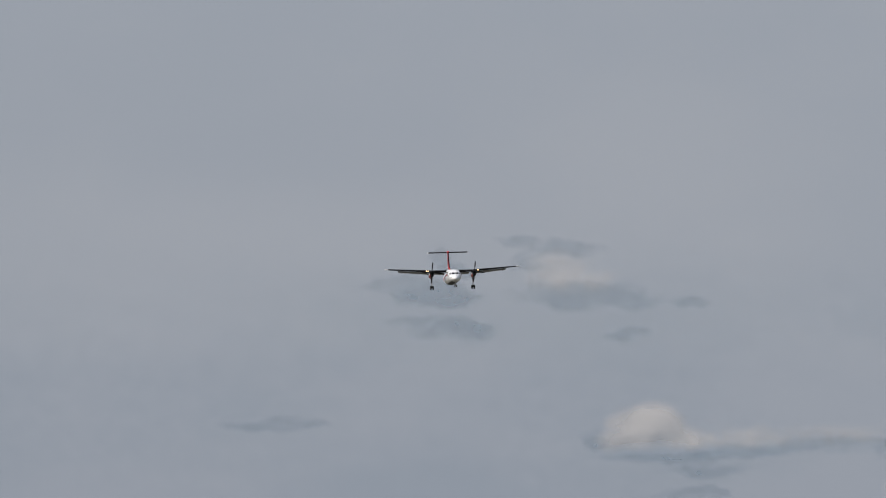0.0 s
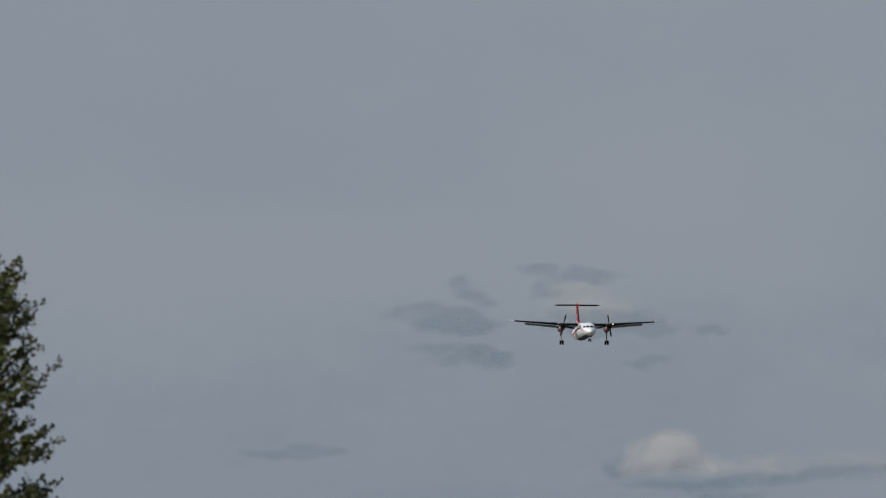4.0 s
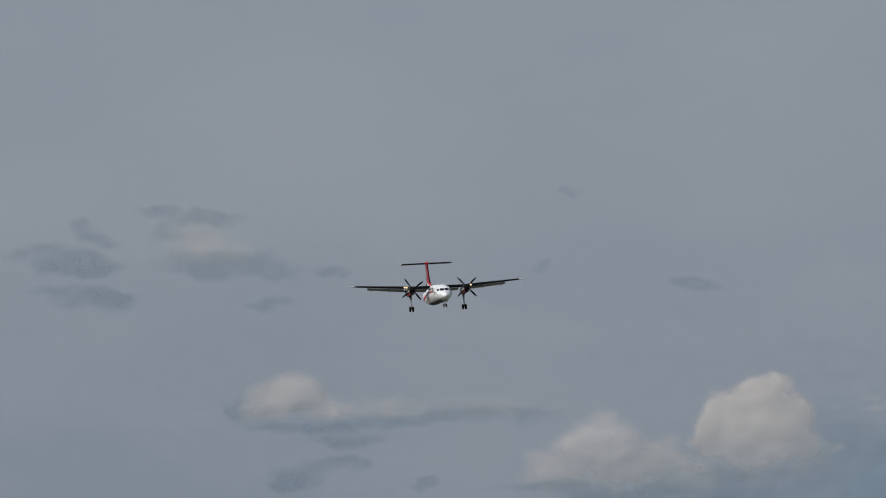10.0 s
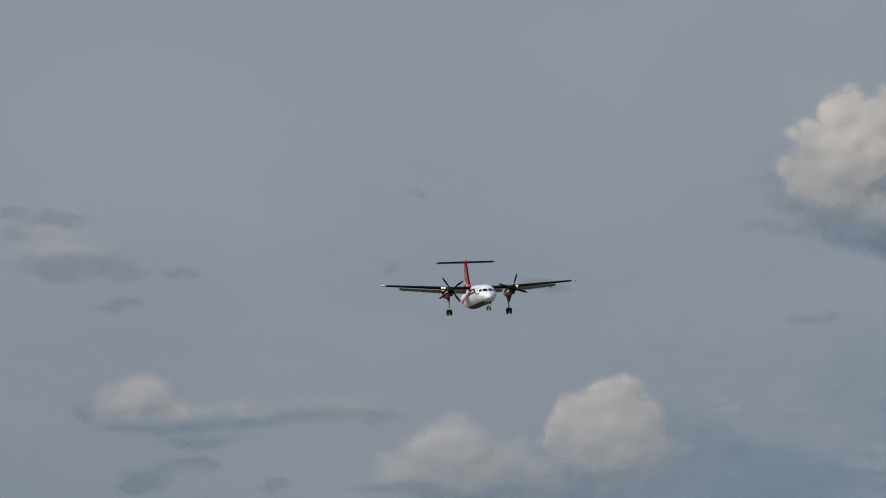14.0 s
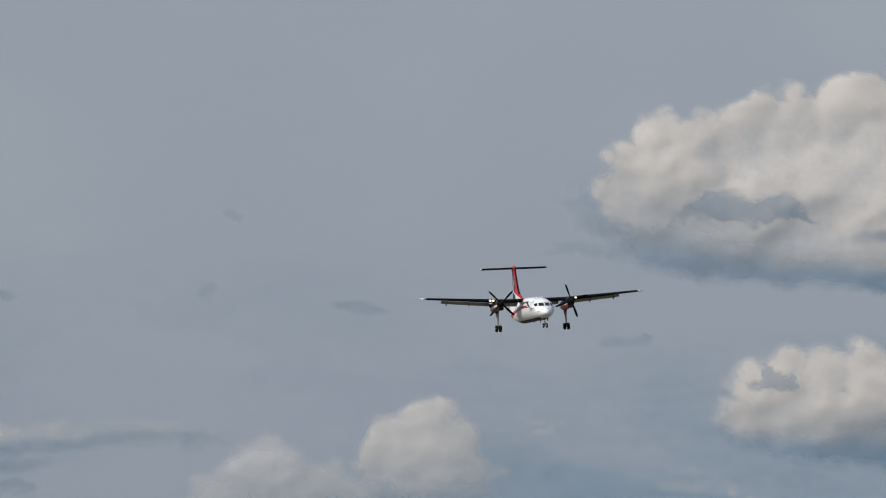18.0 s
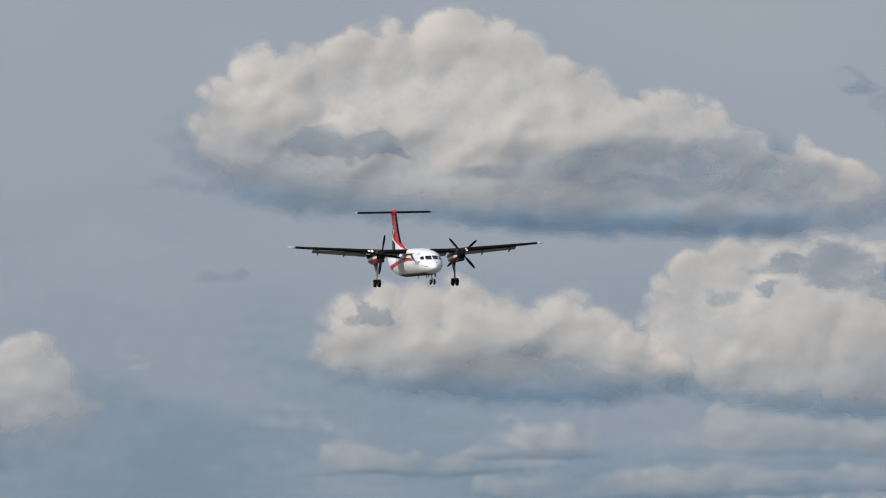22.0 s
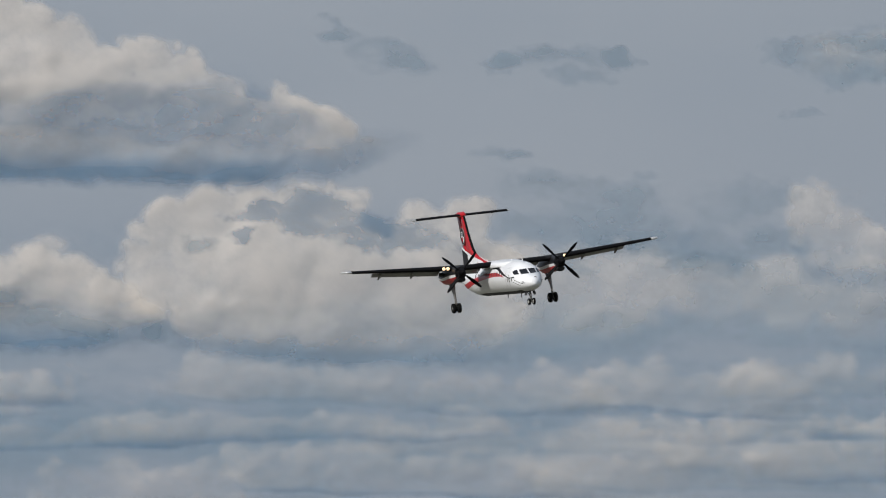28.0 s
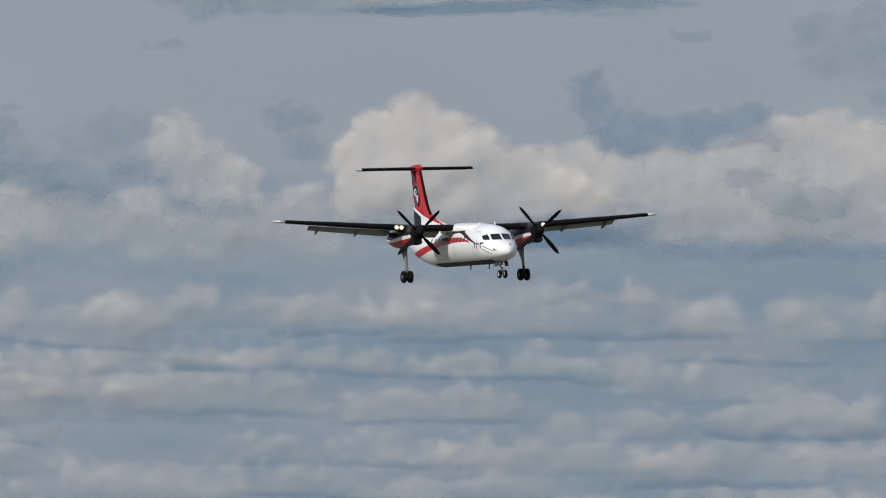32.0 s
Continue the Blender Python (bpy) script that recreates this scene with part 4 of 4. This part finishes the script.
# scraps above
scrap(WISP, [(3530, 300, 60, 18), (3590, 330, 70, 24), (3470, 278, 40, 12)], SCUD, 46)
scrap(WISP, [(3850, 318, 80, 22), (3760, 322, 44, 20), (3900, 355, 50, 16), (3960, 330, 40, 10)], SCUD, 47)
scrap(WISP, [(3745, 488, 50, 13), (3790, 492, 30, 8)], SCUD, 348, grain=40, torn=0.7, dense=0.8)
scrap(WISP, [(4015, 520, 24, 12)], SCUD, 349, grain=40, dense=0.5)
scrap(WISP, [(4290, 420, 24, 14)], SCUD, 351, grain=40, dense=0.5)
scrap("grey broken cloud sheet", [(3830, 555, 110, 36), (3960, 575, 110, 42), (3880, 625, 150, 36), (4030, 640, 60, 40)], SCUD, 50, 80, 1.5, 0.75)
scrap("grey broken cloud sheet", [(4090, 690, 60, 22), (4170, 700, 40, 24), (3990, 662, 60, 20), (3880, 690, 60, 20)], SCUD, 151, 50, 1.4, 0.75)
scrap("grey broken cloud sheet", [(4140, 590, 60, 40), (4210, 570, 50, 30), (4120, 660, 80, 30)], SCUD, 150, 70, 1.3, 0.55)
puff = cumulus("small pale puff with torn edges", [(4310, 590, 50, 44), (4350, 630, 70, 50), (4390, 660, 80, 50), (4280, 570, 26, 24)], 730, 660, HAZYCLOUD, 4330, 51, 7, 14, 40, thin=0.4, fray=0.8)
scrap("grey torn edge", [(4500, 545, 60, 26), (4530, 590, 44, 30), (4240, 640, 60, 30)], SCUD, 52, 60, 1.4, 0.75, parent=puff)
over = cumulus("dull overhead cloud with a dark straight base", [(4480, 300, 130, 40), (4640, 310, 110, 50), (4800, 310, 160, 50), (5020, 315, 160, 45), (4360, 310, 80, 30), (4560, 270, 120, 50)], 366, 285, FAINT, 4330, 53, 6, 20, 20, thin=0.45, belly=1.0)
cumulus("small sunlit tuft under the overhead cloud", [(4640, 325, 60, 26), (4700, 335, 40, 18)], 362, 340, HAZYCLOUD, 4300, 153, 5, 14, 16, thin=0.4, belly=0.4, grain=40)
scrap("dark straight base", [(4900, 352, 210, 10), (5100, 350, 130, 9), (4740, 358, 110, 8)], DARKSCUD, 54, 60, 2.6, 0.9, 0.5, 1.3, parent=over)
scrap("dull grey sheet", [(4520, 295, 120, 24), (4650, 285, 120, 26), (4850, 310, 180, 30), (5050, 322, 130, 22)], SCUD, 154, 90, 1.8, 1.0, 0.7, parent=over)
scrap("ragged grey edge", [(4290, 320, 60, 26), (4380, 345, 80, 26), (4330, 300, 90, 20), (4480, 290, 110, 26)], SCUD, 49, 60, 1.5, 0.8, parent=over)
# last cumulus
dome = cumulus("tall round cumulus dome, softly lit", [(4735, 545, 48, 46), (4680, 575, 56, 46), (4785, 570, 50, 42), (4640, 620, 60, 56), (4840, 600, 56, 46), (4720, 640, 90, 84), (4830, 660, 110, 84), (4920, 650, 70, 56), (4980, 690, 70, 56), (4700, 710, 120, 70), (4880, 720, 140, 60), (5050, 730, 90, 50)],
               [(4560, 760), (4800, 776), (5100, 782), (5180, 770)], [(4560, 690), (4750, 690), (4900, 660), (5050, 690)], MIDCLOUD, 4080, 55, 7, 15, 40, 0.3, 0.35, 0.2, grain=80, deep=60.0)
scrap("blue-grey eastern base", [(4960, 748, 130, 26), (5090, 722, 80, 38), (4850, 768, 120, 13)], DARKSCUD, 56, 80, 2.0, 0.8, 0.6, parent=dome)
last_bank = cumulus("pale cumulus bank against a grey sheet", [(5020, 630, 60, 46), (5100, 660, 70, 56), (5200, 650, 80, 60), (5300, 630, 80, 56), (5390, 600, 70, 56), (5470, 590, 70, 60), (5560, 620, 80, 60), (5200, 710, 130, 60), (5350, 700, 140, 70), (5520, 700, 130, 70)],
                    800, 715, HAZYCLOUD, 4100, 57, 7, 16, 40, 0.27, 0.35, 0.25)
scrap("dark ragged cloud with a torn top", [(5050, 520, 40, 46), (5110, 560, 70, 42), (5190, 580, 110, 32), (5290, 560, 80, 38)], DARKSCUD, 58, 70, 1.4, 0.7, 0.9, 1.6)
scrap("dark ragged cloud with a torn top", [(5350, 670, 70, 26), (5440, 700, 90, 30), (5310, 660, 34, 16)], SCUD, 59, 60, 1.4, 0.9, 0.9, 1.6)
scrap("grey broken cloud sheet", [(5480, 440, 90, 50), (5540, 400, 80, 50), (5420, 400, 50, 26), (5560, 500, 60, 50)], SCUD, 159, 80, 1.4, 0.7)
scrap(WISP, [(5225, 400, 44, 13)], SCUD, 160, 40, 1.5, 0.7)
pale = cumulus("pale cloud bank behind", [(3780, 680, 70, 50), (3820, 760, 120, 60), (3930, 790, 120, 44), (3880, 700, 80, 46), (3990, 700, 90, 50), (4110, 720, 90, 46), (4250, 720, 90, 56), (4400, 730, 120, 60), (4540, 720, 80, 60)], 856, 750, FAINT, 4420, 61, 6, 16, 50, thin=0.5)

# rows of flat-based stratocumulus that shrink towards the horizon
ROWS = [  # middle, level of the base, half width, height
    (2450, 905, 70, 26), (2900, 935, 95, 44), (2700, 960, 190, 34), (3430, 945, 240, 62), (3800, 945, 170, 60), (4110, 950, 200, 70), (4400, 925, 230, 56), (4640, 945, 140, 40), (4830, 955, 150, 90),
    (5080, 885, 110, 26), (5130, 945, 160, 62), (5330, 985, 130, 95), (5520, 960, 130, 80), (4500, 1005, 200, 34), (4900, 1010, 190, 36), (5230, 1050, 160, 60),
    (3400, 1012, 330, 40), (3000, 1020, 200, 34), (3800, 1035, 260, 40), (4200, 1010, 240, 36), (3600, 1090, 280, 70), (4110, 1100, 280, 90), (3110, 1120, 180, 66), (3960, 1125, 130, 70), (4100, 1050, 60, 56),
    (4390, 1090, 190, 70), (4780, 1100, 150, 52), (5080, 1110, 140, 40), (5400, 1110, 150, 56), (4600, 1160, 220, 40), (4950, 1190, 190, 50), (5270, 1200, 170, 60), (3400, 1170, 240, 50), (3800, 1180, 240, 46), (4270, 1240, 150, 66), (4560, 1230, 130, 56), (5520, 1200, 110, 60), (4820, 1260, 160, 50), (5150, 1270, 180, 50), (5480, 1280, 140, 46), (3950, 1250, 160, 44), (3600, 1260, 160, 40),
]
PATCH = "pale flat-based stratocumulus patch above the horizon"
for k, (pu, base, half, high) in enumerate(ROWS):
    half, high = half * 1.25, high * 1.3 + 8
    rnd = random.Random(700 + k)
    base, tilt = base + rnd.uniform(-14, 14), rnd.uniform(-9, 9)
    heads = [(pu + half * rnd.uniform(-0.8, 0.8), base - high * rnd.uniform(0.35, 0.6), half * rnd.uniform(0.12, 0.3), high * rnd.uniform(0.3, 0.6)) for _ in range(6)]
    heads += [(pu, base - high * 0.3, half, high * 0.42), (pu - half * 0.4, base - high * 0.4, half * 0.5, high * 0.5), (pu + half * 0.35, base - high * 0.42, half * 0.45, high * 0.48)]
    patch = cumulus(PATCH, heads, [(pu - half, base + tilt), (pu + half, base - tilt)], base - high * 0.42, LOWCLOUD, 4450 + (base - 880) * 0.5, 200 + k, 6, 5 + high * 0.1, 13, 0.38, 0.5, 0.6, 0.85, grain=55, belly=0.8, wide=1.25, deep=(0.0, 24.0, 14.0)[k % 3])
    tagged(patch, PATCH, "cloud", "low stratocumulus patches")


def cloud_sheet(label, lo_u, hi_u, lo_v, hi_v, dist, mat, seed, under, more, wide=430.0, high=90.0, step=8.0):
    """A thin broken sheet without a clear outline."""
    u, v = np.meshgrid(np.linspace(lo_u, hi_u, int((hi_u - lo_u) / step)), np.linspace(lo_v, hi_v, int((hi_v - lo_v) / step)))
    n = 0.6 * fractal(u / wide, v / high, seed, 6, 0.5) + 0.4 * fractal(u / (0.4 * wide), v / (0.55 * high), seed + 20, 6, 0.5)
    rim = np.minimum(np.minimum((v - lo_v) / 200, (hi_v - v) / 140), np.minimum(u - lo_u, hi_u - u) / 400)
    cover = smooth_step(0, 1, np.clip(more + (n - 0.5) * 2.2, 0, 1)) * smooth_step(0, 1, rim)
    return lay(label, u, v, n * 4 + under * ((lo_v + hi_v) / 2 - v), cover, mat, dist, "cloud", None)


# added sheets paint haze and the sky's lighter top and dimmer foot
tagged(cloud_sheet("hazy grey-blue cloud sheet behind the cumulus banks", 1900, 5850, 560, 1100, 4780, LOWSHADE, 411, 0.9, 0.55), kind="stuff")
tagged(cloud_sheet("faint pale sheet lightening the upper sky", -700, 5950, -300, 700, 4900, SKYVEIL, 511, 0.0, 0.5, 1000, 420, 14.0), kind="stuff")
tagged(cloud_sheet("faint painted haze dimming the low west", -700, 2500, 420, 1400, 4930, SKYHAZE, 521, 0.9, 0.55, 900, 260, 14.0), kind="stuff")
tagged(cloud_sheet("hazy grey-blue haze sheet low over the horizon", 1500, 5850, 780, 1460, 4860, LOWSHADE, 431, 0.9, 0.6), kind="stuff")


# ---- a tree by the field: its crown bends in the wind ----
def leafy(name, leaves, rnd, parent, label):
    bm = bmesh.new()
    for at, way, size in leaves:
        side = way.cross(Vector((rnd.gauss(0, 1), rnd.gauss(0, 1), rnd.gauss(0, 1)))).normalized() * size * 0.34
        fold = way.cross(side).normalized() * size * 0.12
        vs = [bm.verts.new(q) for q in (at, at + way * size * 0.45 + side + fold, at + way * size, at + way * size * 0.45 - side + fold, at + way * size * 0.5)]
        for q in ((0, 1, 4), (1, 2, 4), (2, 3, 4), (3, 0, 4)):
            bm.faces.new([vs[k] for k in q])
    me = bpy.data.meshes.new(name)
    bm.to_mesh(me)
    bm.free()
    me.materials.append(LEAF)
    ob = tagged(new(name, me), label, kind="stuff")
    ob.parent = parent
    return ob


def tree(u, v, dist, bend, seed, label, spread=0.1, leaf=0.023):
    """A slim tree whose tip stands at (u, v) of the sky; above the height bend its top is one part that sways."""
    rnd = random.Random(seed)
    top = Vector(EYE) + sky_way(u, v) * dist
    a = (u - U0) / F
    right, near = Vector((math.cos(a), -math.sin(a), 0)), Vector((-math.sin(a), -math.cos(a), 0))
    height = top.z
    k = dist / 120
    thing = tagged(new("tree"), label, "tree")
    thing.matrix_basis = Matrix(((right.x, near.x, 0, top.x - right.x * 0.1 * k), (right.y, near.y, 0, top.y - right.y * 0.1 * k), (0, 0, 1, 0), (0, 0, 0, 1)))
    stem = lambda t: Vector((0.1 * k * t ** 3, 0, height * t))
    knee = bend / height
    part("trunk", tube([stem(t) for t in steps(0, knee, 10)], [lerp(0.05, 0.022, i / 10) for i in range(11)], 9), BARK, thing, "slim grey-brown trunk")
    pivot = stem(knee)
    upper = part("upper_stem", tube([stem(t) - pivot for t in steps(knee, 1, 12)], [lerp(0.022, 0.002, i / 12) for i in range(13)], 8), BARK, thing, "supple upper stem with leafy shoots")
    upper.location = pivot
    for owner, base, lo, hi, count in ((thing, Vector(), 0.5, knee, 70), (upper, pivot, knee, 0.98, 56)):
        leaves = []
        for i in range(count):
            t = lerp(lo, hi, i / count)
            a = i * 2.39996 + rnd.uniform(-0.3, 0.3)
            reach = min(0.55 * k, (1 - t) * height * 0.28 + 0.12 * k) * rnd.uniform(0.35, 1.3)
            out = Vector((math.cos(a), math.sin(a), 0))
            p0 = stem(t) - base
            rise = rnd.uniform(0.3, 1.1)
            pts = [p0 + out * reach * s + Vector((0, 0, reach * rise * (0.4 * s + 0.6 * s * s))) for s in (0, 0.35, 0.7, 1)]
            part("limb", tube(pts, [0.007, 0.0045, 0.003, 0.0012], 5), BARK, owner)
            shoots = [(pts[1], (pts[3] - pts[1]).normalized(), (pts[3] - pts[1]).length * 1.15)]
            for j in range(int(3 + 9 * reach / k)):
                s = rnd.uniform(0.0, 0.9)
                p = pts[0].lerp(pts[3], s) - Vector((0, 0, 0.12 * reach * math.sin(s * 3.1)))
                shoots.append((p, (out * rnd.uniform(0.0, 1) + Vector((rnd.gauss(0, 0.5), rnd.gauss(0, 0.5), rnd.uniform(-0.1, 0.9)))).normalized(), rnd.uniform(0.07, 0.24) * k))
            for p, way, length in shoots:
                many = max(3, int(length / k * 105))
                for j in range(many):
                    at = p + way * length * j / many + Vector((rnd.gauss(0, 1), rnd.gauss(0, 1), rnd.gauss(0, 1))) * 0.014 * k
                    leaves.append((at, (way * 0.5 + Vector((rnd.gauss(0, 1), rnd.gauss(0, 1), rnd.gauss(0, 1))) * 0.6).normalized(), leaf * rnd.uniform(0.6, 1.15)))
        leafy("foliage", leaves, rnd, owner, "small dark green leaves, yellowish where lit")
    return thing, upper


windy_tree, windy_top = tree(-42, 404, 45.0, 3.0, 3, "leafy young tree bending in the wind")


# ---- what moves: the aircraft on its approach and its propellers ----
PHASES = [  # seconds, and the turn of the two propellers' blades, degrees within a quarter turn
    (0, 85, 83), (1, 45, 50), (2, 70, 10), (3, 40, 45), (4, 75, 9), (7, 85, 65), (8, 0, 0), (9, 70, 88), (10, 35, 43), (11, 42, 88), (12, 33, 48), (13, 57, 18), (14, 35, 72), (15, 27, 15), (18, 45, 18), (19, 42, 76), (20, 72, 87), (21, 48, 52), (22, 80, 40), (23, 55, 58), (24, 82, 78), (25, 80, 85), (28, 48, 42), (29, 25, 28), (30, 10, 12), (31, 43, 72), (32, 44, 40),
]


def motions():
    walk(airplane, [(t, pose(x, y, z, rx, ry, rz)) for t, x, y, z, rx, ry, rz in FLIGHT])
    root = windy_top.location.copy()
    walk(windy_top, [(t, Matrix.Translation(root) @ pose(0, 0, 0, 0, lean, 0)) for t, lean in SWAY])
    for which, hub in enumerate(propellers):
        at = hub.location.copy()
        rows, turn = [], PHASES[0][1 + which]
        for a, b in zip(PHASES, PHASES[1:]):
            n = round((b[0] - a[0]) * FPS)
            total = n * 78.0
            total += (b[1 + which] - turn - total + 45) % 90 - 45
            for k in range(n):
                rows.append((a[0] + k / FPS, Matrix.Translation(at) @ pose(0, 0, 0, turn + total * k / n)))
            turn += total
        rows.append((PHASES[-1][0], Matrix.Translation(at) @ pose(0, 0, 0, turn)))
        walk(hub, rows)


SWAY = [  # seconds, lean of the tree top to the right, degrees
    (0, -17), (1.5, -16), (2.6, -17.5), (3.0, -15.5), (3.2, -13), (3.5, -7.5), (3.8, -2), (4.0, 0), (4.3, 2), (4.5, 0.5), (5.5, -5), (6.5, -17), (10, -12), (14, -11), (20, -7), (26, -10), (32, -8),
]
FLIGHT = [  # seconds, place, turn in degrees
    (0, -172.41, 2363.90, 112.75, 1.78, 0.04, -81.95),
    (0.5, -167.46, 2339.33, 110.84, 1.61, -0.11, -81.55),
    (1, -162.76, 2314.28, 109.12, 2.75, -0.29, -81.2),
    (1.5, -158.50, 2288.81, 107.52, 2.99, -0.47, -80.9),
    (2, -154.63, 2262.96, 105.82, 0.54, -0.66, -80.49),
    (2.5, -150.55, 2236.81, 103.85, -0.78, -0.75, -80.13),
    (3, -146.29, 2210.34, 101.78, 0.83, -0.83, -79.85),
    (3.5, -142.06, 2183.45, 99.90, 0.59, -0.88, -79.62),
    (4, -137.78, 2155.93, 98.27, -0.19, -0.92, -79.48),
    (4.5, -133.30, 2127.69, 97.05, 0.66, -0.96, -79.4),
    (6.5, -115.00, 2014.48, 91.63, 3.03, -1.05, -79.67),
    (7, -110.36, 1988.79, 90.58, 3.23, -0.99, -79.67),
    (7.5, -105.76, 1964.22, 89.16, 0.81, -0.90, -79.71),
    (8, -101.50, 1939.98, 87.74, -0.75, -0.80, -79.75),
    (8.5, -97.15, 1915.41, 86.21, -0.14, -0.72, -79.86),
    (9, -92.50, 1890.00, 84.46, 1.37, -0.68, -79.87),
    (9.5, -87.78, 1863.49, 82.58, 3.07, -0.67, -79.89),
    (10, -83.05, 1836.23, 80.76, 3.07, -0.71, -79.91),
    (10.5, -78.40, 1808.69, 79.01, 4.27, -0.75, -79.88),
    (11, -73.97, 1781.19, 77.31, 3.86, -0.80, -79.8),
    (11.5, -69.64, 1753.78, 75.87, 2.42, -0.86, -79.69),
    (12, -65.25, 1726.52, 74.79, 2.51, -0.92, -79.51),
    (12.5, -60.81, 1699.42, 73.79, 2.68, -1.05, -79.44),
    (13, -56.46, 1672.48, 72.89, 2.86, -1.19, -79.48),
    (13.5, -52.30, 1645.73, 72.07, 2.75, -1.30, -79.43),
    (14, -48.13, 1619.17, 71.29, 2.02, -1.34, -79.65),
    (14.5, -43.89, 1592.81, 70.74, -0.94, -0.68, -79.77),
    (15, -39.70, 1566.66, 70.34, -1.42, 0.04, -79.97),
    (15.5, -35.53, 1540.74, 69.58, -0.97, -0.09, -80),
    (17.5, -18.91, 1439.34, 65.16, 2.99, 0.10, -79.19),
    (18, -14.89, 1414.58, 63.46, 2.65, 0.18, -79.08),
    (18.5, -10.83, 1390.04, 61.75, 1.63, 0.26, -79.13),
    (19, -6.81, 1365.78, 60.09, 0.82, 0.32, -79.05),
    (19.5, -2.91, 1341.89, 58.68, -0.2, 0.40, -79.05),
    (20, 0.94, 1318.61, 57.70, 0.39, 0.48, -79),
    (20.5, 4.75, 1296.03, 56.99, 2.82, 0.95, -79.02),
    (21, 8.42, 1274.04, 56.13, 5.03, 1.45, -78.96),
    (21.5, 12.02, 1252.45, 55.00, 1.92, 1.43, -78.99),
    (22, 15.58, 1231.26, 53.74, 1.53, 1.35, -79.1),
    (22.5, 19.08, 1210.44, 52.47, 2.46, 1.44, -79.15),
    (23, 22.55, 1189.91, 51.23, -0.19, 1.46, -79.13),
    (23.5, 26.00, 1169.52, 49.95, -0.73, 1.45, -78.96),
    (24, 29.51, 1149.15, 48.64, -0.46, 1.43, -78.89),
    (24.5, 33.11, 1128.57, 47.34, 0.23, 1.40, -78.8),
    (25, 36.77, 1107.50, 46.01, -0.81, 1.36, -78.78),
    (25.5, 40.52, 1085.80, 44.49, -2.1, 1.29, -78.7),
    (27.5, 56.10, 996.44, 38.88, 2.4, 0.90, -78.4),
    (28, 60.21, 973.82, 37.55, 6.81, 0.79, -78.43),
    (28.5, 64.24, 951.03, 36.36, 4.72, 0.67, -78.69),
    (29, 68.13, 928.14, 35.12, 5.22, 0.56, -78.76),
    (29.5, 71.80, 905.41, 33.85, 8, 0.46, -78.7),
    (30, 75.23, 883.23, 32.59, 5.86, 0.40, -78.88),
    (30.5, 78.49, 861.71, 31.38, 0.82, 0.41, -78.99),
    (31, 81.69, 840.48, 30.35, 2.07, 0.45, -79.23),
    (31.5, 84.99, 818.94, 29.49, 2.66, 0.51, -79.26),
    (32, 88.05, 796.61, 28.80, 1.69, 0.56, -79.16),

]
motions()
